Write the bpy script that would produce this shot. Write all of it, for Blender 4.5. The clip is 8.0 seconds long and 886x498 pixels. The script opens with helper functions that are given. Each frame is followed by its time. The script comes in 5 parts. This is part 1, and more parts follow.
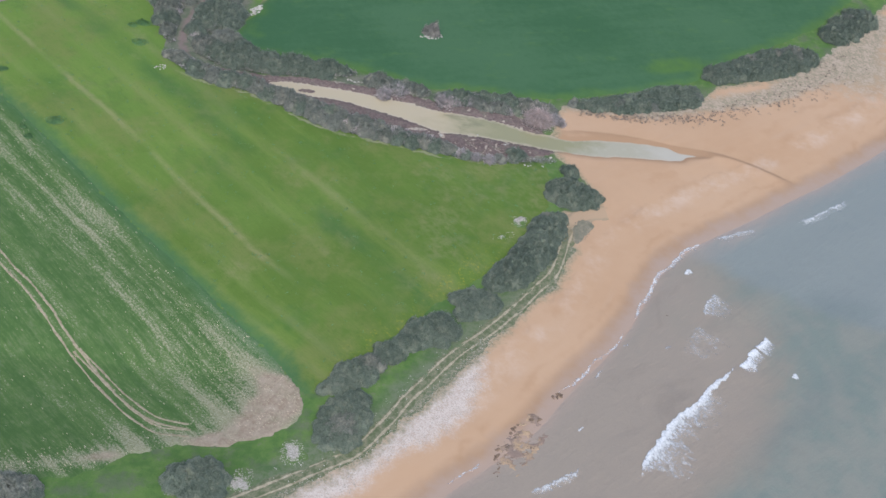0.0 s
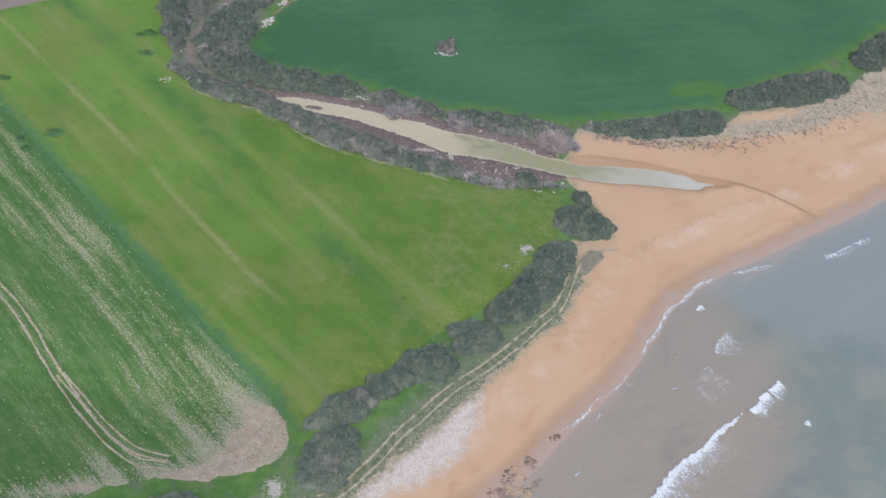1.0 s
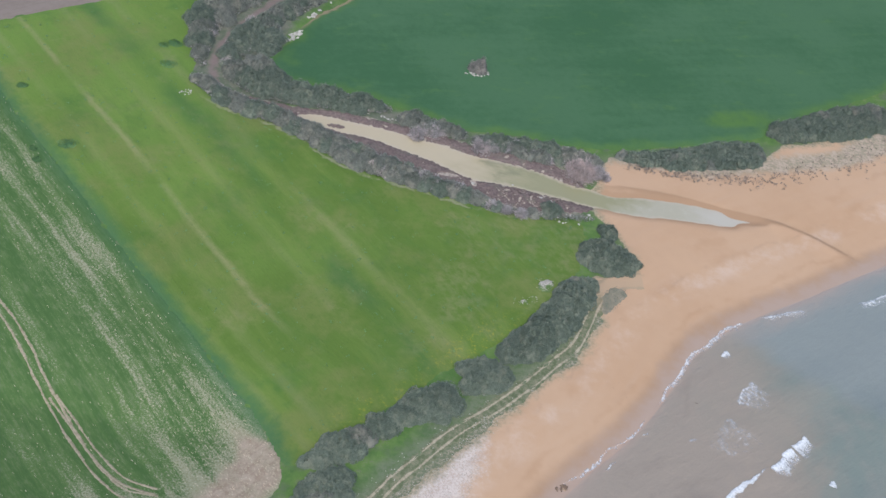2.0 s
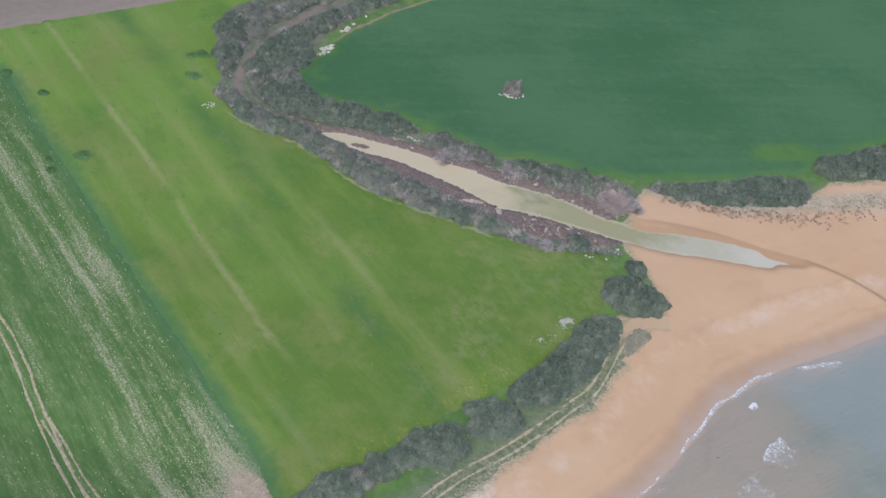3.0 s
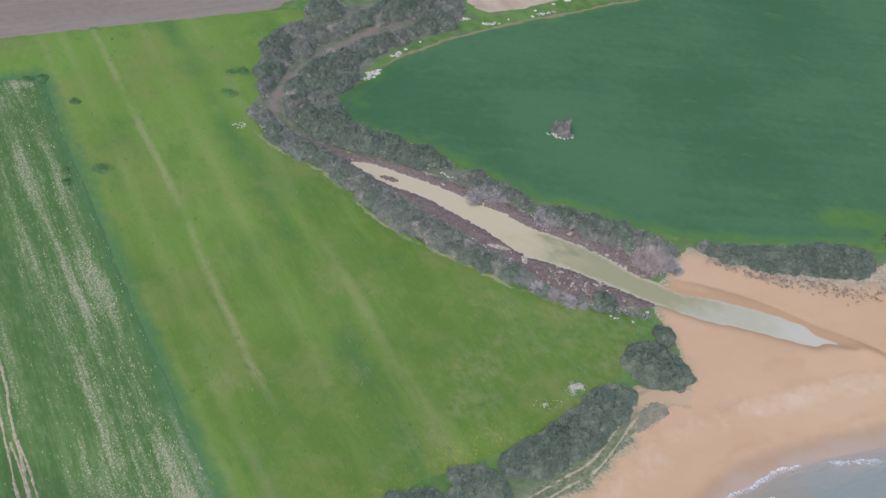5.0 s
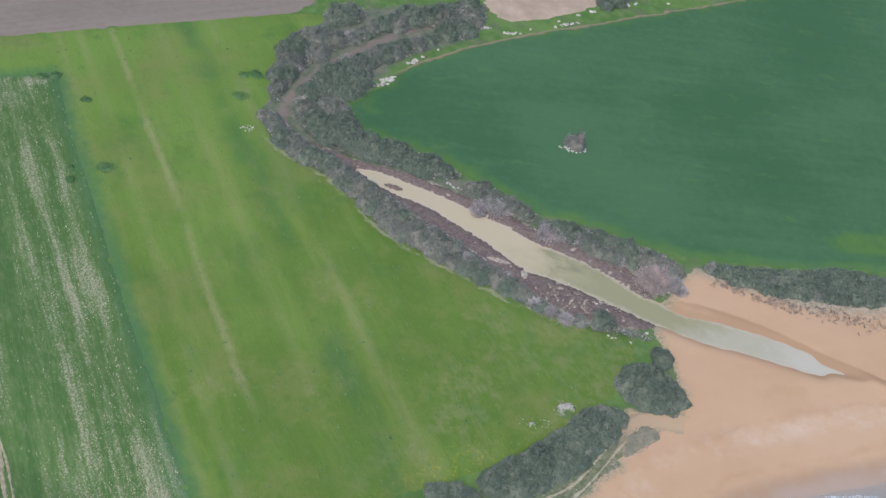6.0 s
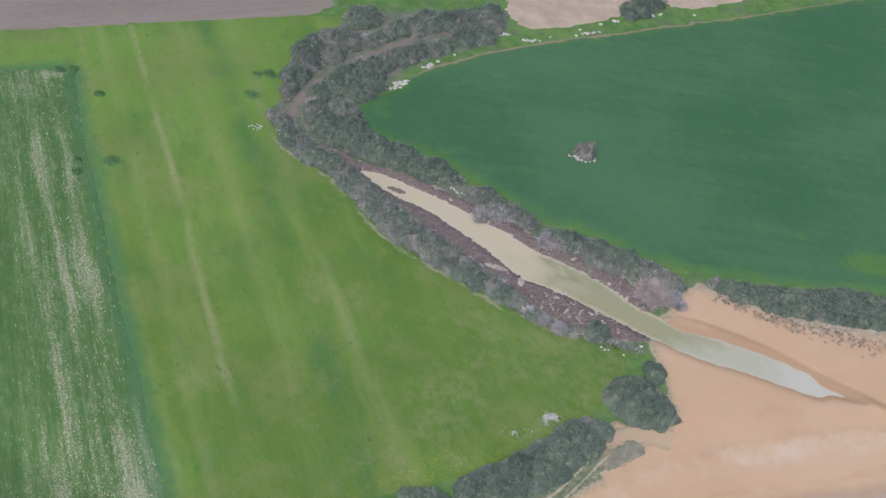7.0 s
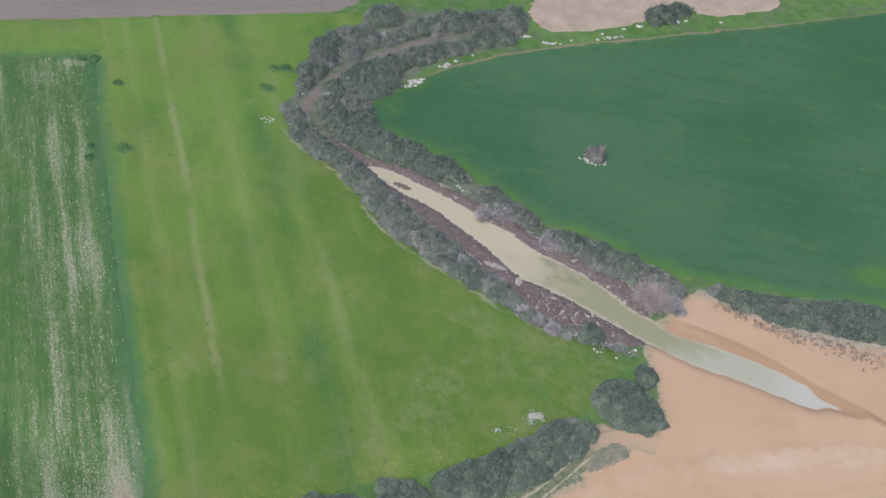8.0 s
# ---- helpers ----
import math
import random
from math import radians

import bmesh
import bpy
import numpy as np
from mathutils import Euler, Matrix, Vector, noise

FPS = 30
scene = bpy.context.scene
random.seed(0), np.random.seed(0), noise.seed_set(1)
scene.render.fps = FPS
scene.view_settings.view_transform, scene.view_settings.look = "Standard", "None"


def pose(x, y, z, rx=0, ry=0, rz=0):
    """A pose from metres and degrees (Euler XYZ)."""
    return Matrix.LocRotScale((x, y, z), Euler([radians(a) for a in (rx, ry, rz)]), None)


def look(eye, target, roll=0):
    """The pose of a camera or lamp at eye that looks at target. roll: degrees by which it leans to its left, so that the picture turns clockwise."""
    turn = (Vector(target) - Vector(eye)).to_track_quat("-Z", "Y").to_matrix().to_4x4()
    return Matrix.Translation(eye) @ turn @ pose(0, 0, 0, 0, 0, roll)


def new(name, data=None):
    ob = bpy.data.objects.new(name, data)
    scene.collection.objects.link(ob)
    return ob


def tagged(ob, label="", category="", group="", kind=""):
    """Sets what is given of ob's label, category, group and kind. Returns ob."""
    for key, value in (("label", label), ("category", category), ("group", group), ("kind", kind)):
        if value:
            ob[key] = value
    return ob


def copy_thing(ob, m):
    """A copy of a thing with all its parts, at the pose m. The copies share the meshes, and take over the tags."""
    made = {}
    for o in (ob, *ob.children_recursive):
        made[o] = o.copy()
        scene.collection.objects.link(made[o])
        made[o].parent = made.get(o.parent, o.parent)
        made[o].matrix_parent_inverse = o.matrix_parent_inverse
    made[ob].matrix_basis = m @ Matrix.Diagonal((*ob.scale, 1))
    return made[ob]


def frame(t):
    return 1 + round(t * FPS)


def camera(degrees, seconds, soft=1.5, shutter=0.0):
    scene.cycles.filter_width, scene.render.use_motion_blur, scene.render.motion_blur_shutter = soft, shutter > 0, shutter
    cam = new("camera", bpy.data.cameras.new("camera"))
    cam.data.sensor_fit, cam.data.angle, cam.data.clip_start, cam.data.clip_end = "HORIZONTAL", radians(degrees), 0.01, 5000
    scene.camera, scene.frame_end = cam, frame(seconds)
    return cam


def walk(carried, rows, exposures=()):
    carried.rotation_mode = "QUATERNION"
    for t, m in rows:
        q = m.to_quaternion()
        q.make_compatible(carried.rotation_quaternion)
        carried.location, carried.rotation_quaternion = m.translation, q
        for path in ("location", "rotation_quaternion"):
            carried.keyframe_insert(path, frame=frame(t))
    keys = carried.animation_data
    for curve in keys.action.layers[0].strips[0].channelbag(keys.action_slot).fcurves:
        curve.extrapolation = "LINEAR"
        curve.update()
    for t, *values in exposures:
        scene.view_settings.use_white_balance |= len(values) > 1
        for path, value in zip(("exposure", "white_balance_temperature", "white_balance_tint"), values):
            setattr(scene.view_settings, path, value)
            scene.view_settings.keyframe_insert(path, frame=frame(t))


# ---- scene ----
cam = camera(43.4, 8.0)
PATH = [
    (0, (-0.317, -1.223, 117.115), (-0.06, 0.249, 115.786), 13.0),
    (0.5, (2.335, 2.236, 117.128), (2.564, 3.709, 115.795), 13.0),
    (1, (4.958, 5.949, 117.067), (5.152, 7.422, 115.729), 13.1),
    (1.5, (7.564, 9.855, 116.942), (7.715, 11.328, 115.598), 13.2),
    (3, (15.556, 22.472, 115.999), (15.554, 23.935, 114.635), 12.9),
    (3.5, (18.479, 26.423, 115.84), (18.423, 27.879, 114.469), 12.7),
    (4, (21.648, 30.05, 115.743), (21.537, 31.499, 114.369), 12.4),
    (4.5, (25.189, 33.26, 115.738), (25.024, 34.698, 114.359), 12.1),
    (6, (37.078, 41.25, 116.218), (36.754, 42.647, 114.824), 10.9),
    (6.5, (41.415, 43.291, 116.343), (41.038, 44.673, 114.948), 10.4),
    (7, (45.893, 44.95, 116.418), (45.462, 46.316, 115.021), 9.9),
    (7.5, (50.487, 46.339, 116.464), (50.002, 47.685, 115.067), 9.3),
    (8, (55.143, 47.608, 116.478), (54.605, 48.934, 115.081), 8.8),
]
walk(cam, [(t, look(eye, target, roll)) for t, eye, target, roll in PATH])

# ---------------------------------------------------------------- light
world = bpy.data.worlds.new("overcast_sky")
scene.world = world
world.use_nodes = True
wn = world.node_tree.nodes
sky = wn.new("ShaderNodeTexSky")
sky.sky_type, sky.sun_disc = "NISHITA", False
sky.sun_elevation, sky.sun_rotation = radians(52), radians(200)
sky.air_density, sky.dust_density, sky.ozone_density = 1.0, 4.0, 1.0
world.node_tree.links.new(sky.outputs[0], wn["Background"].inputs[0])
wn["Background"].inputs[1].default_value = 0.12

sun_data = bpy.data.lights.new("sun", "SUN")
sun_data.energy, sun_data.angle, sun_data.color = 1.5, radians(35), (1.0, 0.97, 0.93)
sun = new("sun", sun_data)
sun.matrix_world = look((0, 0, 200), (-20, 75, 80))
scene.view_settings.exposure = 0.45
scene.view_settings.use_white_balance = True
scene.view_settings.white_balance_temperature, scene.view_settings.white_balance_tint = 5960, 8

# ---------------------------------------------------------------- node helper


class Nodes:
    """Short names for shader nodes of one material."""

    def __init__(self, name):
        self.m = bpy.data.materials.new(name)
        self.m.use_nodes = True
        self.t = self.m.node_tree
        self.b = self.t.nodes["Principled BSDF"]
        self.pos = self.t.nodes.new("ShaderNodeNewGeometry").outputs["Position"]
        self.local = self.t.nodes.new("ShaderNodeTexCoord").outputs["Object"]

    def put(self, socket, value):
        if isinstance(value, bpy.types.NodeSocket):
            self.t.links.new(value, socket)
        elif value is not None:
            if isinstance(value, tuple) and len(value) == 3 and socket.type == "RGBA":
                value = (*value, 1.0)
            socket.default_value = value

    def math(self, op, a, b=None, clamp=False):
        n = self.t.nodes.new("ShaderNodeMath")
        n.operation, n.use_clamp = op, clamp
        self.put(n.inputs[0], a)
        self.put(n.inputs[1], b)
        return n.outputs[0]

    def noise(self, scale, detail=3.0, rough=0.55, vec=None):
        n = self.t.nodes.new("ShaderNodeTexNoise")
        self.put(n.inputs["Vector"], vec or self.pos)
        n.inputs["Scale"].default_value, n.inputs["Detail"].default_value, n.inputs["Roughness"].default_value = scale, detail, rough
        return n.outputs["Fac"]

    def step(self, value, low, high):
        n = self.t.nodes.new("ShaderNodeMapRange")
        n.interpolation_type = "SMOOTHSTEP"
        self.put(n.inputs[0], value)
        n.inputs[1].default_value, n.inputs[2].default_value = low, high
        return n.outputs[0]

    def mix(self, a, b, fac):
        n = self.t.nodes.new("ShaderNodeMix")
        n.data_type = "RGBA"
        self.put(n.inputs[0], fac)
        self.put(n.inputs[6], a)
        self.put(n.inputs[7], b)
        return n.outputs[2]

    def dot(self, vec, axis):
        n = self.t.nodes.new("ShaderNodeVectorMath")
        n.operation = "DOT_PRODUCT"
        self.put(n.inputs[0], vec)
        n.inputs[1].default_value = axis
        return n.outputs["Value"]

    def xyz(self, x, y, z=0.0):
        n = self.t.nodes.new("ShaderNodeCombineXYZ")
        for k, v in enumerate((x, y, z)):
            self.put(n.inputs[k], v)
        return n.outputs[0]

    def attr(self, name):
        n = self.t.nodes.new("ShaderNodeAttribute")
        n.attribute_name = name
        return n.outputs["Fac"]

    def band(self, v, centre, inner, outer):
        """1 within inner of centre, 0 beyond outer."""
        d = self.math("ABSOLUTE", self.math("SUBTRACT", v, centre))
        return self.math("SUBTRACT", 1.0, self.step(d, inner, outer))

    def mul(self, *values):
        out = values[0]
        for v in values[1:]:
            out = self.math("MULTIPLY", out, v)
        return out

    def add(self, a, b, k=1.0):
        return self.math("ADD", a, self.math("MULTIPLY", b, k))

    def rnd(self):
        return self.t.nodes.new("ShaderNodeObjectInfo").outputs["Random"]

    def island(self):
        return self.t.nodes.new("ShaderNodeNewGeometry").outputs["Random Per Island"]

    def done(self, colour, rough=0.9, bump=None, strength=0.3, distance=0.1, spec=0.3):
        self.put(self.b.inputs["Base Color"], colour)
        self.put(self.b.inputs["Roughness"], rough)
        self.b.inputs["Specular IOR Level"].default_value = spec
        if bump is not None:
            n = self.t.nodes.new("ShaderNodeBump")
            n.inputs["Strength"].default_value, n.inputs["Distance"].default_value = strength, distance
            self.put(n.inputs["Height"], bump)
            self.put(self.b.inputs["Normal"], n.outputs[0])
        return self.m


ROW = (0.7, -0.714, 0.0)      # the way the farm rows run
CROSS = (0.714, 0.7, 0.0)     # across the rows


def rows_uv(h):
    return h.dot(h.pos, ROW), h.dot(h.pos, CROSS)


# ---------------------------------------------------------------- materials
def crop_material():
    h = Nodes("young_crop")
    u, v = rows_uv(h)
    wob = h.add(v, h.noise(0.04), 7.0)
    streak = h.noise(1.0, 4, 0.6, h.xyz(h.mul(u, 0.018), h.mul(wob, 0.26)))
    fine = h.noise(1.0, 5, 0.7, h.xyz(h.mul(u, 0.5), h.mul(v, 2.0)))
    big = h.noise(0.035, 3, 0.5)
    speck = h.noise(2.2, 5, 0.75)
    clump = h.noise(0.5, 5, 0.7)
    # grows towards the north-west, where the crop gets a lighter, yellower green
    northwest = h.step(h.dot(h.pos, (-0.5, 0.5, 0.0)), 40.0, 125.0)
    c = h.mix((0.086, 0.146, 0.024), (0.120, 0.200, 0.038), h.step(h.add(h.add(big, streak, 0.45), h.add(northwest, clump, 0.7), 0.35), 0.78, 1.28))
    c = h.mix(c, (0.165, 0.205, 0.054), h.mul(h.step(streak, 0.50, 0.72), 0.38))
    c = h.mix(c, (0.044, 0.116, 0.026), h.mul(h.step(h.add(h.noise(0.085, 4, 0.6), clump, 0.35), 0.70, 0.90), 0.5))
    c = h.mix(c, (0.150, 0.174, 0.054), h.mul(h.step(h.add(h.noise(0.075, 5, 0.68), clump, 0.35), 0.62, 0.84), 0.62))
    c = h.mix(c, (0.072, 0.142, 0.026), h.mul(h.step(h.add(h.noise(1.0, 5, 0.65, h.xyz(h.mul(u, 0.05), h.mul(wob, 0.14))), clump, 0.3), 0.66, 0.84), 0.55))
    lush = h.mul(h.band(h.add(v, h.noise(0.12, 4), 6.0), 98.8, 0.0, 3.2), h.step(h.noise(0.06), 0.30, 0.66))
    c = h.mix(c, (0.040, 0.112, 0.034), h.mul(lush, 0.55))
    long = h.band(h.add(h.add(v, h.noise(0.03, 2), 2.0), fine, 1.2), 84.2, 0.0, 1.0)
    c = h.mix(c, (0.262, 0.252, 0.130), h.mul(long, h.math("SUBTRACT", 1.0, h.step(u, -94.0, -80.0)), h.step(h.add(h.noise(0.05, 3), clump, 0.5), 0.42, 0.88), 0.48))
    for centre, width, k in ((101.0, 1.7, 0.42), (78.2, 1.3, 0.28), (91.6, 1.4, 0.22), (74.6, 1.0, 0.25)):
        thin = h.band(h.add(h.add(v, h.noise(0.03, 2), 2.0), fine, 1.0), centre + 0.5, 0.0, width)
        c = h.mix(c, (0.250, 0.245, 0.125), h.mul(thin, h.step(h.add(h.noise(0.035, 2), clump, 0.25), 0.42, 0.86), k))
    worn = h.mul(h.step(h.add(h.noise(0.11, 4, 0.65), h.step(h.dot(h.pos, (0.9, 0.1, 0.0)), 12.0, 50.0), 0.20), 0.54, 0.76), h.step(h.add(clump, fine, 0.5), 0.62, 0.9))
    c = h.mix(c, (0.225, 0.220, 0.115), h.mul(worn, 0.34))
    c = h.mix(c, (0.034, 0.076, 0.018), h.mul(h.step(speck, 0.55, 0.74), 0.42))
    c = h.mix(c, (0.170, 0.215, 0.066), h.mul(h.step(fine, 0.56, 0.74), 0.38))
    seam = h.math("SUBTRACT", 1.0, h.step(h.add(h.attr("seam"), h.add(h.noise(0.25, 4, 0.65), clump, 0.7), 2.5), 1.8, 4.8))
    c = h.mix(c, h.mix((0.044, 0.116, 0.052), (0.066, 0.140, 0.054), clump), h.mul(seam, 0.85))
    edge = h.band(h.add(h.attr("edge"), h.noise(0.7, 4), 1.6), 2.15, 0.05, 0.55)
    c = h.mix(c, (0.310, 0.292, 0.215), h.mul(edge, h.step(h.add(h.noise(0.22, 3), h.noise(1.6, 5, 0.75), 0.5), 0.58, 0.82), h.step(h.dot(h.pos, (0.45, 0.9, 0.0)), 128.0, 138.0), h.math("SUBTRACT", 1.0, h.step(h.dot(h.pos, (0.0, 1.0, 0.0)), 165.0, 169.0)), h.math("SUBTRACT", 1.0, h.step(h.dot(h.pos, (1.0, 0.0, 0.0)), 28.0, 36.0)), 0.6))
    c = h.mix(c, (0.34, 0.30, 0.03), h.mul(h.attr("flower"), h.step(h.noise(1.6, 5, 0.8), 0.52, 0.68), 0.55))
    return h.done(c, 0.85, h.add(fine, speck, 0.6), 0.6, 0.14)


def stubble_material():
    h = Nodes("thin_crop_on_stubble")
    u, v = rows_uv(h)
    wob = h.add(v, h.noise(0.08), 1.6)
    streak = h.noise(1.0, 5, 0.66, h.xyz(h.mul(u, 0.03), h.mul(wob, 0.5)))
    line = h.noise(1.0, 5, 0.75, h.xyz(h.mul(u, 0.55), h.mul(v, 2.6)))
    crumb = h.noise(4.2, 4, 0.8)
    big = h.noise(0.06, 3)
    mid = h.noise(0.4, 4, 0.65)
    c = h.mix((0.052, 0.110, 0.030), (0.086, 0.148, 0.045), h.step(h.add(h.add(streak, line, 0.5), mid, 0.4), 0.75, 1.15))
    c = h.mix(c, (0.135, 0.165, 0.095), h.mul(h.step(h.add(line, mid, 0.5), 0.72, 0.95), 0.45))
    near_edge = h.band(v, 63.9, 0.5, 8.0)
    amount = h.add(h.add(streak, near_edge, 0.13), h.add(big, line, 1.0), 0.32)
    amount = h.add(amount, h.attr("headland"), 0.34)
    amount = h.add(amount, crumb, 0.95)
    straw = h.step(amount, 1.38, 1.62)
    c = h.mix(c, h.mix((0.300, 0.270, 0.195), (0.430, 0.400, 0.320), h.step(crumb, 0.42, 0.66)), h.mul(straw, 0.62))
    bare = h.step(h.add(h.attr("headland"), h.add(h.noise(0.3, 4), crumb, 0.5), 0.5), 1.08, 1.42)
    soil = h.mix((0.262, 0.205, 0.155), (0.350, 0.290, 0.230), h.step(h.noise(0.9, 5, 0.75), 0.35, 0.65))
    sweep = h.noise(1.0, 4, 0.7, h.xyz(h.mul(h.dot(h.pos, CROSS), 0.25), h.mul(h.dot(h.pos, ROW), 1.6)))
    soil = h.mix(soil, (0.205, 0.160, 0.120), h.mul(h.step(sweep, 0.52, 0.72), 0.55))
    soil = h.mix(soil, (0.43, 0.39, 0.32), h.mul(h.step(crumb, 0.55, 0.72), 0.5))
    c = h.mix(c, soil, bare)
    weeds = h.step(h.add(h.add(v, h.noise(0.4), 2.6), line, 2.6), 71.0, 75.0)
    c = h.mix(c, h.mix((0.044, 0.116, 0.052), (0.066, 0.140, 0.054), mid), h.mul(weeds, h.math("SUBTRACT", 1.0, bare), 0.85))
    return h.done(c, 0.9, h.add(line, crumb, 0.8), 0.6, 0.12)


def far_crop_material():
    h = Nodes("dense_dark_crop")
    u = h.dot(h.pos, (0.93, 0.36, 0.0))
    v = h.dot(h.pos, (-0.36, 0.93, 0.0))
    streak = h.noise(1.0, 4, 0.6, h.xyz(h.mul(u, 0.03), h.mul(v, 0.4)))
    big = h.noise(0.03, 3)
    # both base greens hold a little extra blue that imitates distance haze
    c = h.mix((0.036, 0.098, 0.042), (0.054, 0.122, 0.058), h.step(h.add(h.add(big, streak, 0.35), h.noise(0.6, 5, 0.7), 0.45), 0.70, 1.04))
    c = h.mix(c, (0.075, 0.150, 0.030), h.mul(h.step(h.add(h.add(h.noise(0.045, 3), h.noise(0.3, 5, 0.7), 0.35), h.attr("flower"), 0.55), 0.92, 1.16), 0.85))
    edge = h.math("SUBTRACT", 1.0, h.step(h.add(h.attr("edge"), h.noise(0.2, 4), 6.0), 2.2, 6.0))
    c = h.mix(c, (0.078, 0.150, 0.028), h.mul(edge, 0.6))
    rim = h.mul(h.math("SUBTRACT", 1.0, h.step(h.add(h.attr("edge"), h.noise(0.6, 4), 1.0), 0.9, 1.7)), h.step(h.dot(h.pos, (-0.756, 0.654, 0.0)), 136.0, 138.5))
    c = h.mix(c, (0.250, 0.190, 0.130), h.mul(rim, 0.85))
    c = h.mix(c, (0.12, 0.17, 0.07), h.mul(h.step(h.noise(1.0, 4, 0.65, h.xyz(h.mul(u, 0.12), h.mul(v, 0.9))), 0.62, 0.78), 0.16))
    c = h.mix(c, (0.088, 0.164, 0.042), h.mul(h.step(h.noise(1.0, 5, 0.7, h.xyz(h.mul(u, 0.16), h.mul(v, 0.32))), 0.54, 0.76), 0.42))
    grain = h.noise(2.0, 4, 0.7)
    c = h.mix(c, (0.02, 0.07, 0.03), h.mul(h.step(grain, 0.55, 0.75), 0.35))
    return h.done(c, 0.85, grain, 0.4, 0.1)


def soil_material():
    h = Nodes("ploughed_soil")
    u, v = rows_uv(h)
    furrow = h.noise(1.0, 4, 0.6, h.xyz(h.mul(u, 0.9), h.mul(v, 0.03)))
    c = h.mix((0.172, 0.142, 0.124), (0.206, 0.173, 0.152), h.step(h.add(h.add(furrow, h.noise(0.8, 5, 0.7), 0.8), h.noise(0.05, 4), 0.8), 0.95, 1.5))
    return h.done(c, 0.95, furrow, 0.2, 0.1)


def scrub_material():
    h = Nodes("rough_grass")
    fine = h.noise(2.4, 5, 0.72)
    mid = h.noise(0.45, 4, 0.65)
    big = h.noise(0.07, 3)
    c = h.mix((0.066, 0.134, 0.034), (0.108, 0.184, 0.048), h.step(h.add(mid, big, 0.8), 0.7, 1.1))
    c = h.mix(c, (0.105, 0.118, 0.088), h.mul(h.step(h.noise(0.22, 4, 0.65), 0.50, 0.66), 0.6))
    c = h.mix(c, (0.150, 0.150, 0.110), h.mul(h.step(h.add(mid, fine, 0.6), 0.86, 1.05), 0.75))
    c = h.mix(c, (0.045, 0.085, 0.035), h.mul(h.step(fine, 0.56, 0.7), 0.5))
    north = h.mul(h.step(h.dot(h.pos, (0.0, 1.0, 0.0)), 134.0, 141.0), 7.0)
    inland = h.step(h.add(h.add(h.attr("sand"), h.mul(north, 0.35)), h.add(mid, fine, 0.9), 5.0), 4.6, 8.8)
    verge = h.step(h.add(h.add(h.attr("sand"), north), h.add(h.noise(0.2, 4, 0.65), fine, 0.5), 9.0), 9.5, 14.5)
    c = h.mix(h.mix((0.074, 0.128, 0.050), (0.138, 0.160, 0.104), h.step(h.add(mid, fine, 0.7), 0.66, 1.0)), c, verge)
    c = h.mix(h.mix((0.120, 0.140, 0.085), (0.300, 0.265, 0.205), h.step(fine, 0.42, 0.66)), c, inland)
    dull = h.step(h.add(h.attr("thicket"), h.add(mid, fine, 0.6), 3.0), 1.4, 3.4)
    c = h.mix(c, h.mix(h.mix((0.092, 0.112, 0.078), (0.150, 0.146, 0.122), h.step(mid, 0.38, 0.62)), (0.225, 0.205, 0.195), h.mul(h.step(fine, 0.54, 0.70), 0.7)), h.mul(dull, 0.9))
    bank = h.step(h.add(h.attr("bank"), mid, 2.2), 0.6, 1.9)
    mud = h.mix((0.225, 0.190, 0.165), (0.385, 0.338, 0.290), h.step(fine, 0.38, 0.6))
    c = h.mix(c, mud, bank)
    path = h.step(h.add(h.attr("path"), mid, 1.4), 0.5, 1.5)
    c = h.mix(c, h.mix((0.150, 0.112, 0.106), (0.225, 0.172, 0.162), fine), h.mul(path, 0.92))
    return h.done(c, 0.92, h.add(fine, mid, 0.7), 0.6, 0.15)


